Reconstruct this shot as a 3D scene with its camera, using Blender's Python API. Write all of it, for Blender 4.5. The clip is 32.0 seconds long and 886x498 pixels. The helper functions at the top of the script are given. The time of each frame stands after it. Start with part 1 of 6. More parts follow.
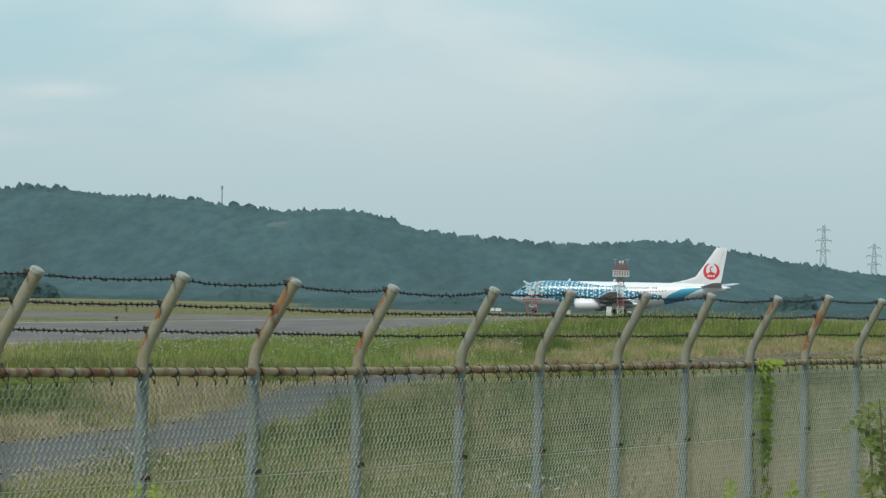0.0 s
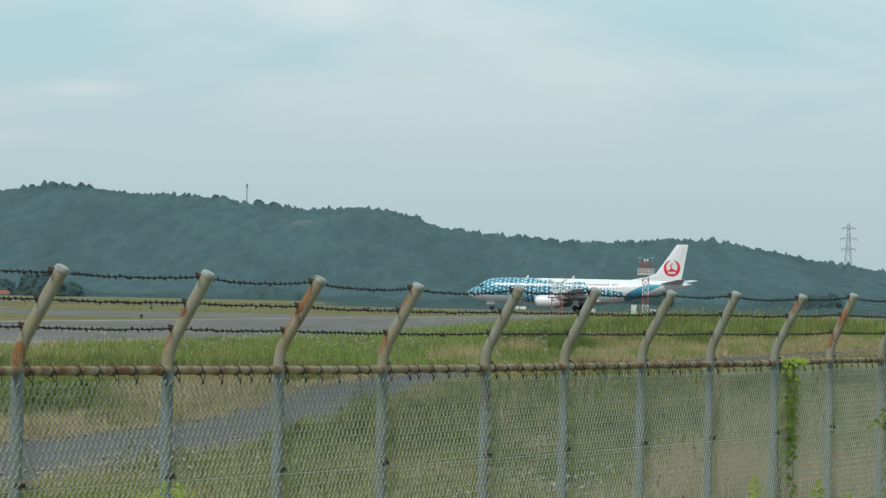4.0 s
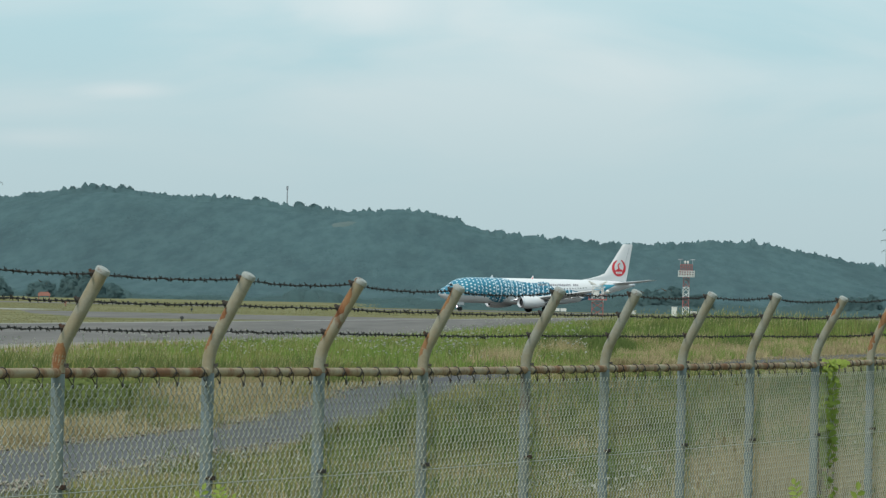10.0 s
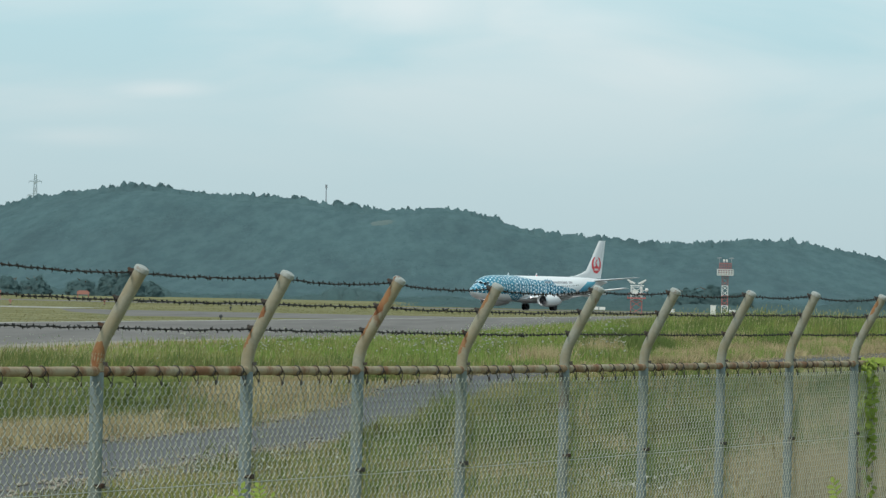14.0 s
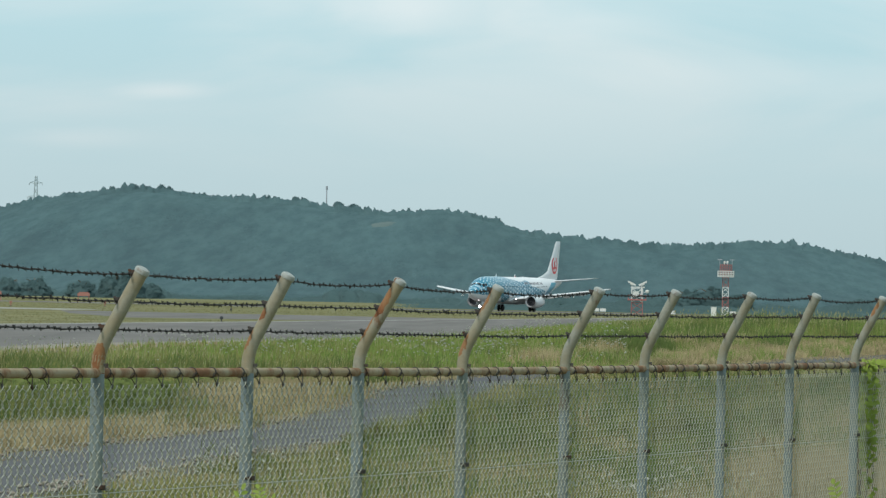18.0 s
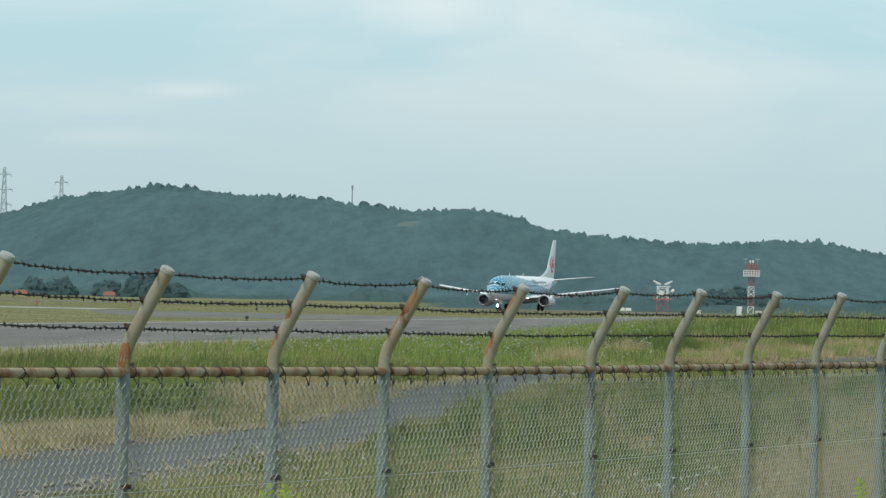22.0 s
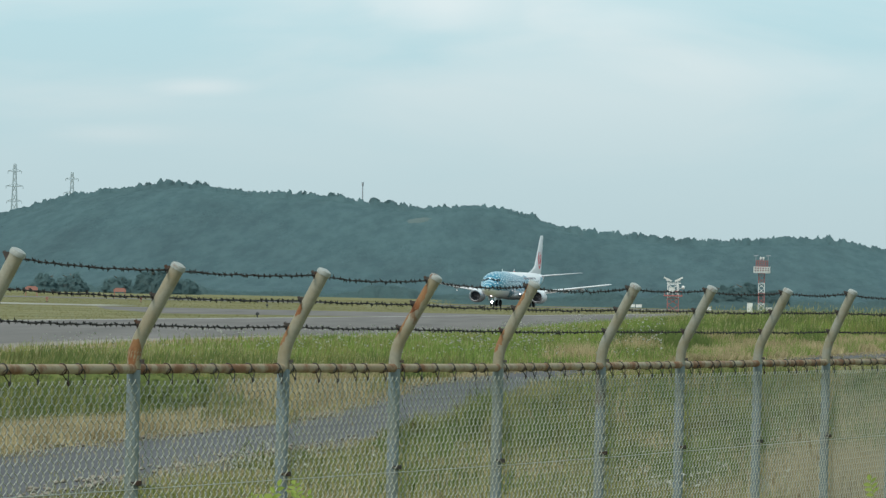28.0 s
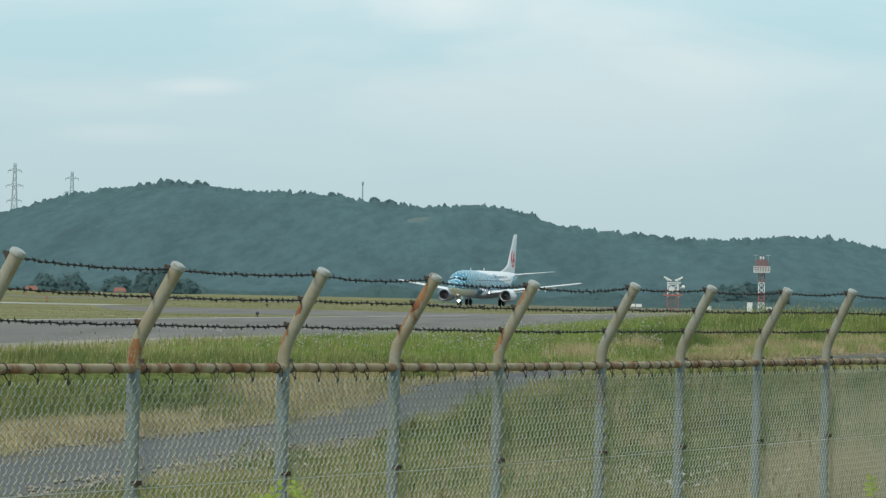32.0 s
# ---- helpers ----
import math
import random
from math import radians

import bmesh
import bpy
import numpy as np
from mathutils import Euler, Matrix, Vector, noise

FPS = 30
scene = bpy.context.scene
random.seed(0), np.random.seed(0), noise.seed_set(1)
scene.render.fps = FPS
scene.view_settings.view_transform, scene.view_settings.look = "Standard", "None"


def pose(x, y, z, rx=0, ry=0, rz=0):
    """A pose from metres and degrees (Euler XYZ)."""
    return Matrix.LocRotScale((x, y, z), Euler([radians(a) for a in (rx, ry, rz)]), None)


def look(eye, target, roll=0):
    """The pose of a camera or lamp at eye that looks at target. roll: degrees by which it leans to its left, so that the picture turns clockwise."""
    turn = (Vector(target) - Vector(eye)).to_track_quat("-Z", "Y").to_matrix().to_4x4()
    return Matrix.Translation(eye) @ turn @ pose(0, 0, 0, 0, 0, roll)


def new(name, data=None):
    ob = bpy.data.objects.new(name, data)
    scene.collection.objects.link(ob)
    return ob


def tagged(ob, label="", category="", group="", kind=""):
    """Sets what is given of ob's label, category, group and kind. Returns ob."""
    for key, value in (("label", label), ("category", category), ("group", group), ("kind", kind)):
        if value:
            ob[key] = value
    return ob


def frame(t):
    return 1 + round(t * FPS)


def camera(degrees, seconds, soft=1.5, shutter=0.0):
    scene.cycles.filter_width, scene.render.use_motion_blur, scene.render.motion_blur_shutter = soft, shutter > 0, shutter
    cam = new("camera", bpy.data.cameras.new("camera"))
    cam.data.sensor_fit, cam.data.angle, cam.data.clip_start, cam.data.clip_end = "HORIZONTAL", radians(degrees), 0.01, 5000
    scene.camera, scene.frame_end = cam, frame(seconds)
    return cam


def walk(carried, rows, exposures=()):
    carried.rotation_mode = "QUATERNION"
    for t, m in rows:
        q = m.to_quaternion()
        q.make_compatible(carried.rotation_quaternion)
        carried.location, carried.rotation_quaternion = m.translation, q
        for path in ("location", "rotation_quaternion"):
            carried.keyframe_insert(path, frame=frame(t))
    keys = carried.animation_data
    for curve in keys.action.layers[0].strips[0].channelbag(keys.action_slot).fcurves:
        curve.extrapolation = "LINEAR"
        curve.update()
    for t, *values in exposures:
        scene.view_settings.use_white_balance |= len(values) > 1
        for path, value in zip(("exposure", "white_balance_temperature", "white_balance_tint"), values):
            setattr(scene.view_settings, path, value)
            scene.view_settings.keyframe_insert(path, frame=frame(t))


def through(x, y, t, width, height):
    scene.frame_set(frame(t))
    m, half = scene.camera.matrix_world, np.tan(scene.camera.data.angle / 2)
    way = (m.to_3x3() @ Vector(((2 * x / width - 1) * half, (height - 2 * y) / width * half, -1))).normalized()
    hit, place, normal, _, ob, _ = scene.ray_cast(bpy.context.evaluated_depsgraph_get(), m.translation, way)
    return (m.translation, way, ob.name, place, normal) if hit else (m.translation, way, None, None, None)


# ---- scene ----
EYE = (0.0, 0.0, 2.0)
LENS = 9744.0          # focal length in picture widths of 1568
cam = camera(9.2, 32.0, soft=1.35)
base = look(EYE, (0.0, 100.0, 2.0 + 100.0 * 88.5 / LENS), 1.2)
# seconds, then the pan to the left and the tilt upwards in 1/9744 radians
PAN = [(0, 0.0, 0.0), (0.5, 3, 0), (1, 5.2, -0.7), (1.5, 8.3, -0.8), (2, 12.6, -3.2), (2.5, 15, -2.4), (3, 20.5, -2.6), (3.5, 32.4, -3.3),
       (4.5, 54, -2.8), (5.5, 70.8, -2.0), (6, 75.6, 0.9), (6.5, 80.6, 2.8), (7, 85.8, 2.0), (7.5, 89.6, 0), (8, 92.3, 0), (8.5, 94.4, 0.2),
       (9, 99.8, 0.7), (9.5, 107.8, 1.4), (10, 115.3, 0.4), (10.5, 126.6, 0.7), (11, 141.5, -0.2), (11.5, 158.3, 1.1), (12, 170.3, 1.4),
       (12.5, 179, 1.5), (13, 184.3, 0.7), (13.5, 183.2, -2), (14, 184, -2.2), (14.5, 183.4, -2), (15.5, 184, -1.4), (16.5, 184.4, -0.6),
       (17, 185, -2.7), (17.5, 183.3, -1.9), (18, 185, 0.7), (18.5, 186.4, 0.8), (19, 202.7, -0.3), (19.5, 210.4, 1), (20, 224, 0.9),
       (20.5, 235.2, 2.4), (21, 230.6, 2.4), (21.5, 230.3, 1), (22, 230.2, -0.4), (22.5, 229.2, 0.3), (23, 230.7, -1), (23.5, 230.5, 2.2),
       (24, 231.5, 1.0), (24.5, 232.2, 0.9), (25, 234.6, 0), (25.5, 237, -1.9), (26.5, 242.5, -3.8), (27.5, 247.1, -5.6), (28, 248.6, -6.5),
       (28.5, 248.8, -4.6), (29, 248.6, -4), (29.5, 249.4, -4), (30, 250, -5.2), (30.5, 250.1, -6.5), (31, 248.8, -6.5), (31.5, 247.6, -5.8),
       (32, 248.6, -7.3)]


def turned(dx, dy):
    return base @ Matrix.Rotation(dx / LENS, 4, "Y") @ Matrix.Rotation(dy / LENS, 4, "X")


walk(cam, [(t, turned(dx, dy)) for t, dx, dy in PAN], [(0, 0.01), (5, 0.04), (9, 0.07), (14, 0.14), (20, 0.155), (32, 0.17)])

# ---------------------------------------------------------------- world, sun
SUN_EL, SUN_AZ = radians(52), radians(215)     # azimuth clockwise from +y
world = bpy.data.worlds.new("sky")
scene.world = world
world.use_nodes = True
wn, wl = world.node_tree.nodes, world.node_tree.links
wn.clear()


def wnode(kind, **props):
    n = wn.new(kind)
    for k, v in props.items():
        n.inputs[k].default_value = v
    return n


sky = wn.new("ShaderNodeTexSky")
sky.sky_type, sky.sun_disc = "NISHITA", False
sky.sun_elevation, sky.sun_rotation = SUN_EL, SUN_AZ
sky.air_density, sky.dust_density, sky.ozone_density = 1.0, 2.0, 1.6
geo = wn.new("ShaderNodeTexCoord")
mapping = wn.new("ShaderNodeMapping")
mapping.inputs["Scale"].default_value = (15, 15, 60)
mapping.inputs["Location"].default_value = (1.7, 0.4, 0.0)
wl.new(geo.outputs["Generated"], mapping.inputs["Vector"])
clouds = wnode("ShaderNodeTexNoise", Scale=1.0, Detail=8, Roughness=0.5, Distortion=0.5)
wl.new(mapping.outputs["Vector"], clouds.inputs["Vector"])
ramp = wn.new("ShaderNodeValToRGB")
ramp.color_ramp.elements[0].position, ramp.color_ramp.elements[1].position = 0.36, 0.66
ramp.color_ramp.elements[0].color, ramp.color_ramp.elements[1].color = (0.0, 0.0, 0.0, 1), (1, 1, 1, 1)
wl.new(clouds.outputs["Fac"], ramp.inputs["Fac"])
# an even veil of high cloud over the clear sky, thinner in places
veil = wn.new("ShaderNodeMix")
veil.data_type = "RGBA"
veil.inputs[6].default_value = (5.6, 8.15, 8.85, 1)
veil.inputs[7].default_value = (7.5, 9.0, 9.35, 1)
rise = wn.new("ShaderNodeSeparateXYZ")
wl.new(geo.outputs["Generated"], rise.inputs[0])
fade = wn.new("ShaderNodeMapRange")
fade.interpolation_type = "SMOOTHSTEP"
for k_, v_ in (("From Min", 0.012), ("From Max", 0.05), ("To Min", 0.0), ("To Max", 1.0)):
    fade.inputs[k_].default_value = v_
wl.new(rise.outputs[2], fade.inputs["Value"])
calm = wn.new("ShaderNodeMix")
calm.data_type = "RGBA"
calm.inputs[6].default_value = (0.55, 0.55, 0.55, 1)
wl.new(fade.outputs[0], calm.inputs["Factor"])
wl.new(ramp.outputs["Color"], calm.inputs[7])
wl.new(calm.outputs[2], veil.inputs["Factor"])
# a few bright wisps
flat = wn.new("ShaderNodeVectorMath")
flat.operation = "DIVIDE"
ahead = wn.new("ShaderNodeSeparateXYZ")
wl.new(geo.outputs["Generated"], ahead.inputs[0])
wl.new(geo.outputs["Generated"], flat.inputs[0])
wl.new(ahead.outputs[1], flat.inputs[1])
wisps = None
for wu, wv, ww, wh, amount in ((-0.0705, 0.0365, 0.0085, 0.0017, 0.6), (-0.0265, 0.0525, 0.013, 0.0046, 0.75), (0.006, 0.0505, 0.014, 0.004, 0.35), (-0.086, 0.0275, 0.012, 0.0016, 0.3), (0.045, 0.041, 0.03, 0.004, 0.3)):
    near = wn.new("ShaderNodeVectorMath")
    near.operation = "SUBTRACT"
    near.inputs[1].default_value = (wu, 1, wv)
    wl.new(flat.outputs[0], near.inputs[0])
    size = wn.new("ShaderNodeVectorMath")
    size.operation = "DIVIDE"
    size.inputs[1].default_value = (ww, 1, wh)
    wl.new(near.outputs[0], size.inputs[0])
    torn = wn.new("ShaderNodeVectorMath")
    torn.operation = "MULTIPLY_ADD"
    torn.inputs[1].default_value = (2.2, 0, 2.2)
    torn.inputs[2].default_value = (-1.1, 0, -1.1)
    wl.new(clouds.outputs["Color"], torn.inputs[0])
    both = wn.new("ShaderNodeVectorMath")
    wl.new(size.outputs[0], both.inputs[0])
    wl.new(torn.outputs[0], both.inputs[1])
    far = wn.new("ShaderNodeVectorMath")
    far.operation = "LENGTH"
    wl.new(both.outputs[0], far.inputs[0])
    edge_ = wn.new("ShaderNodeMapRange")
    edge_.interpolation_type = "SMOOTHSTEP"
    for k_, v_ in (("From Min", 0.0), ("From Max", 1.5), ("To Min", amount), ("To Max", 0.0)):
        edge_.inputs[k_].default_value = v_
    wl.new(far.outputs["Value"], edge_.inputs["Value"])
    if wisps is None:
        wisps = edge_.outputs[0]
    else:
        most = wn.new("ShaderNodeMath")
        most.operation = "MAXIMUM"
        wl.new(wisps, most.inputs[0])
        wl.new(edge_.outputs[0], most.inputs[1])
        wisps = most.outputs[0]
ahead_only = wn.new("ShaderNodeMath")
ahead_only.operation = "GREATER_THAN"
ahead_only.inputs[1].default_value = 0.2
wl.new(ahead.outputs[1], ahead_only.inputs[0])
shown = wn.new("ShaderNodeMath")
shown.operation = "MULTIPLY"
wl.new(wisps, shown.inputs[0])
wl.new(ahead_only.outputs[0], shown.inputs[1])
bright = wn.new("ShaderNodeMix")
bright.data_type = "RGBA"
bright.inputs[7].default_value = (8.7, 9.75, 9.95, 1)
wl.new(shown.outputs[0], bright.inputs["Factor"])
wl.new(veil.outputs[2], bright.inputs[6])
over = wn.new("ShaderNodeMix")
over.data_type = "RGBA"
over.inputs["Factor"].default_value = 0.93
wl.new(sky.outputs["Color"], over.inputs[6])
wl.new(bright.outputs[2], over.inputs[7])
back = wnode("ShaderNodeBackground", Strength=0.085)
# hazier and a little dimmer towards the horizon
zsplit = wn.new("ShaderNodeSeparateXYZ")
wl.new(geo.outputs["Generated"], zsplit.inputs[0])
dim = wn.new("ShaderNodeMapRange")
dim.interpolation_type = "SMOOTHSTEP"
for k_, v_ in (("From Min", -0.02), ("From Max", 0.075), ("To Min", 0.76), ("To Max", 1.0)):
    dim.inputs[k_].default_value = v_
wl.new(zsplit.outputs[2], dim.inputs["Value"])
haze = wn.new("ShaderNodeVectorMath")
haze.operation = "SCALE"
wl.new(over.outputs[2], haze.inputs[0])
wl.new(dim.outputs[0], haze.inputs["Scale"])
wl.new(haze.outputs[0], back.inputs["Color"])
wout = wn.new("ShaderNodeOutputWorld")
wl.new(back.outputs["Background"], wout.inputs["Surface"])

lamp = bpy.data.lights.new("sun", "SUN")
lamp.energy, lamp.angle, lamp.color = 2.3, radians(12), (1.0, 0.95, 0.87)
sun = new("sun", lamp)
sun_from = Vector((math.sin(SUN_AZ) * math.cos(SUN_EL), math.cos(SUN_AZ) * math.cos(SUN_EL), math.sin(SUN_EL)))
sun.matrix_world = look(sun_from * 200, (0, 0, 0))


# ---------------------------------------------------------------- materials
class Mat:
    """A material with a Principled shader and shorthand for its nodes."""

    def __init__(self, name, colour=(0.5, 0.5, 0.5), rough=0.6, metal=0.0, spec=0.5):
        self.m = bpy.data.materials.new(name)
        self.m.use_nodes = True
        self.n, self.l = self.m.node_tree.nodes, self.m.node_tree.links
        self.b = self.n["Principled BSDF"]
        self.b.inputs["Base Color"].default_value = (*colour, 1)
        self.b.inputs["Roughness"].default_value = rough
        self.b.inputs["Metallic"].default_value = metal
        self.b.inputs["Specular IOR Level"].default_value = spec

    def put(self, value, socket):
        if isinstance(value, (int, float)):
            socket.default_value = value
        elif isinstance(value, tuple):
            socket.default_value = (*value, 1) if len(value) == 3 and len(socket.default_value) == 4 else value
        else:
            self.l.new(value, socket)

    def math(self, op, a, b=0.0, c=0.0):
        n = self.n.new("ShaderNodeMath")
        n.operation = op
        for v, s in zip((a, b, c), n.inputs):
            self.put(v, s)
        return n.outputs[0]

    def coords(self, which="Object"):
        return self.n.new("ShaderNodeTexCoord").outputs[which]

    def place(self):
        return self.n.new("ShaderNodeNewGeometry").outputs["Position"]

    def split(self, v):
        n = self.n.new("ShaderNodeSeparateXYZ")
        self.l.new(v, n.inputs[0])
        return n.outputs

    def noise(self, scale, detail=4, rough=0.55, vec=None, stretch=None):
        n = self.n.new("ShaderNodeTexNoise")
        n.inputs["Scale"].default_value, n.inputs["Detail"].default_value, n.inputs["Roughness"].default_value = scale, detail, rough
        v = vec or self.coords()
        if stretch:
            m = self.n.new("ShaderNodeMapping")
            m.inputs["Scale"].default_value = stretch
            self.l.new(v, m.inputs["Vector"])
            v = m.outputs[0]
        self.l.new(v, n.inputs["Vector"])
        return n.outputs["Fac"]

    def ramp(self, fac, stops, mode="LINEAR"):
        n = self.n.new("ShaderNodeValToRGB")
        n.color_ramp.interpolation = mode
        e = n.color_ramp.elements
        while len(e) > 1:
            e.remove(e[-1])
        e[0].position = stops[0][0]
        for i_, (p, c) in enumerate(stops):
            el = e[0] if i_ == 0 else e.new(p)
            el.color = (c, c, c, 1) if isinstance(c, (int, float)) else (*c, 1)
        self.put(fac, n.inputs[0])
        return n.outputs[0]

    def mix(self, fac, a, b):
        n = self.n.new("ShaderNodeMix")
        n.data_type = "RGBA"
        self.put(fac, n.inputs[0])
        self.put(a, n.inputs[6])
        self.put(b, n.inputs[7])
        return n.outputs[2]

    def island(self):
        return self.n.new("ShaderNodeNewGeometry").outputs["Random Per Island"]

    def each(self):
        return self.n.new("ShaderNodeObjectInfo").outputs["Random"]

    def base(self, value):
        self.put(value, self.b.inputs["Base Color"])
        return self

    def rough(self, value):
        self.put(value, self.b.inputs["Roughness"])
        return self

    def bump(self, height, strength=0.3, distance=0.01):
        n = self.n.new("ShaderNodeBump")
        n.inputs["Strength"].default_value, n.inputs["Distance"].default_value = strength, distance
        self.l.new(height, n.inputs["Height"])
        self.l.new(n.outputs[0], self.b.inputs["Normal"])
        return self


def foliage(name, dark, light, rough=0.6, sheen=0.25, dry=None, patch=0.05, even=0.0, through=0.35, tuft=0.0, drawn=None):
    """Leaves or blades: colour varies from piece to piece and in patches over the land."""
    k = Mat(name, rough=rough, spec=sheen)
    if tuft:
        fac = k.math("ADD", k.math("MULTIPLY", k.island(), 0.4), k.math("MULTIPLY", k.ramp(k.noise(tuft, 4, 0.6, k.place(), drawn), [(0.38, 0.0), (0.62, 1.0)]), 0.6))
    else:
        fac = k.island()
    c = k.mix(fac, dark, light)
    p = k.ramp(k.noise(patch, 6, 0.7, k.place(), drawn), [(0.36, 0.0), (0.64, 1.0)])
    c2 = k.mix(p, c, tuple(x * 0.72 for x in dark) if dry is None else dry)
    q = k.math("MULTIPLY", p, 0.55 if dry is None else 0.8)
    c = k.mix(q, c, c2)
    k.base(c)
    # thin leaves let light through
    tr = k.n.new("ShaderNodeBsdfTranslucent")
    k.l.new(c, tr.inputs["Color"])
    ms = k.n.new("ShaderNodeMixShader")
    ms.inputs[0].default_value = through
    k.l.new(k.b.outputs[0], ms.inputs[1])
    k.l.new(tr.outputs[0], ms.inputs[2])
    k.l.new(ms.outputs[0], k.n["Material Output"].inputs["Surface"])
    if even:
        # shading normals bent up and towards the camera, evening out light and shade
        vm = [k.n.new("ShaderNodeVectorMath") for _ in range(3)]
        for n_, op in zip(vm, ("SCALE", "ADD", "NORMALIZE")):
            n_.operation = op
        k.l.new(k.n.new("ShaderNodeNewGeometry").outputs["Normal"], vm[0].inputs[0])
        vm[0].inputs["Scale"].default_value = 1.0 - even
        k.l.new(vm[0].outputs[0], vm[1].inputs[0])
        vm[1].inputs[1].default_value = (0.0, -0.5 * even, 0.7 * even)
        k.l.new(vm[1].outputs[0], vm[2].inputs[0])
        k.l.new(vm[2].outputs[0], k.b.inputs["Normal"])
    return k.m


def rusty(name, paint, rust=(0.19, 0.075, 0.03), amount=0.5, scale=9.0, rough=0.6, run=None, moss=None, vary=0.22):
    k = Mat(name, rough=rough)
    n1 = k.noise(scale, 6, 0.65, None, run)
    n2 = k.noise(scale * 6, 4, 0.6)
    dirt = k.mix(k.ramp(n2, [(0.35, 0.0), (0.7, 0.5)]), paint, tuple(c * 0.62 for c in paint))
    if moss:
        dirt = k.mix(k.ramp(k.noise(scale * 0.7, 5, 0.6), [(0.42, 0.0), (0.62, 0.8)]), dirt, moss)
    off = k.math("MULTIPLY", k.math("SUBTRACT", k.each(), 0.5), vary)
    mask = k.ramp(k.math("ADD", n1, off), [(0.62 - 0.2 * amount, 0.0), (0.72 - 0.12 * amount, 1.0)])
    k.base(k.mix(mask, dirt, k.mix(n2, rust, tuple(c * 0.45 for c in rust))))
    k.rough(k.mix(mask, (rough,) * 3, (0.9,) * 3))
    k.bump(n2, 0.25, 0.003)
    return k.m


M = {}
k = Mat("grassland", rough=0.9, spec=0.2)
g1, g2 = k.noise(0.06, 5, 0.6, k.place()), k.noise(1.7, 5, 0.65, k.place())
k.base(k.mix(k.ramp(g1, [(0.4, 0.0), (0.62, 1.0)]), k.mix(g2, (0.08, 0.088, 0.03), (0.15, 0.145, 0.055)), k.mix(g2, (0.14, 0.13, 0.055), (0.22, 0.2, 0.095))))
k.bump(g2, 0.6, 0.1)
M["ground"] = k.m


def asphalt(name, c, streak=1.0):
    k = Mat(name, rough=0.85, spec=0.3)
    a, b = k.noise(0.13, 5, 0.6, k.place()), k.noise(14, 3, 0.6, k.place())
    s = k.noise(0.5, 4, 0.6, k.place(), (streak, 0.06, 1))
    v = k.mix(a, tuple(x * 0.8 for x in c), tuple(x * 1.2 for x in c))
    v = k.mix(k.math("MULTIPLY", k.ramp(s, [(0.36, 0.0), (0.64, 1.0)]), 0.55), v, tuple(x * 1.65 for x in c))
    v = k.mix(k.math("MULTIPLY", k.ramp(k.noise(0.21, 4, 0.6, k.place(), (streak, 0.1, 1)), [(0.45, 0.0), (0.62, 1.0)]), 0.5), v, tuple(x * 0.62 for x in c))
    k.base(k.mix(k.math("MULTIPLY", b, 0.3), v, tuple(x * 0.6 for x in c)))
    k.bump(b, 0.3, 0.01)
    return k.m


M["asphalt"] = asphalt("weathered_asphalt", (0.12, 0.109, 0.1))
M["road"] = asphalt("perimeter_asphalt", (0.063, 0.062, 0.066))
M["shoulder"] = asphalt("tan_shoulder", (0.2, 0.178, 0.145))
M["edge"] = asphalt("worn_edge_paint", (0.26, 0.25, 0.235))
M["concrete"] = asphalt("pale_concrete", (0.27, 0.265, 0.24))
M["grass"] = foliage("tall_grass_blades", (0.062, 0.074, 0.017), (0.31, 0.31, 0.09), patch=0.05, even=0.45, tuft=0.7)
M["lush"] = foliage("lush_grass_blades", (0.105, 0.17, 0.027), (0.225, 0.31, 0.064), patch=0.06, even=0.45, tuft=0.9)
M["deep"] = foliage("deep_green_grass_blades", (0.062, 0.1, 0.02), (0.14, 0.185, 0.045), patch=0.08, even=0.45, tuft=0.9)
M["plume"] = foliage("pale_seed_heads", (0.2, 0.21, 0.08), (0.33, 0.32, 0.16), patch=0.1, even=0.4)
M["short"] = foliage("mown_grass_blades", (0.125, 0.125, 0.048), (0.2, 0.19, 0.078), dry=(0.31, 0.265, 0.14), patch=0.014, even=0.5)
M["dry"] = foliage("dry_grass_blades", (0.19, 0.145, 0.07), (0.52, 0.435, 0.245), patch=0.25, even=0.4, tuft=1.2)
M["straw"] = foliage("bleached_straw", (0.4, 0.325, 0.18), (0.62, 0.53, 0.33), patch=0.3, even=0.65)
M["flower"] = foliage("white_flower_heads", (0.28, 0.3, 0.24), (0.5, 0.5, 0.44), patch=0.2)
# hill colours are shifted to blue: distance haze painted into the leaves
M["hillwood"] = foliage("hazed_hill_leaves", (0.046, 0.095, 0.106), (0.077, 0.141, 0.149), patch=0.035, even=0.82, through=0.1, tuft=0.2, drawn=(1, 0.08, 1))
# darker copy of hillwood: shade of the lower slopes put into the colour
M["lowwood"] = foliage("darkened_hill_leaves", (0.038, 0.08, 0.092), (0.064, 0.119, 0.128), patch=0.035, even=0.82, through=0.1, tuft=0.2, drawn=(1, 0.08, 1))
# clearing and undergrowth carry the same painted haze
M["clearing"] = foliage("hazed_bare_slope", (0.085, 0.13, 0.128), (0.12, 0.155, 0.145), patch=0.1, even=0.8, through=0.0, tuft=0.4)
M["hillside"] = foliage("hazed_undergrowth", (0.07, 0.129, 0.138), (0.08, 0.142, 0.148), patch=0.012, even=0.85, through=0.0, tuft=0.1)
# paled and blued towards hillwood, so haze is part of this leaf colour
M["tree"] = foliage("hazed_tree_leaves", (0.076, 0.14, 0.145), (0.096, 0.166, 0.17), patch=0.05, even=0.85, through=0.45, tuft=0.6)
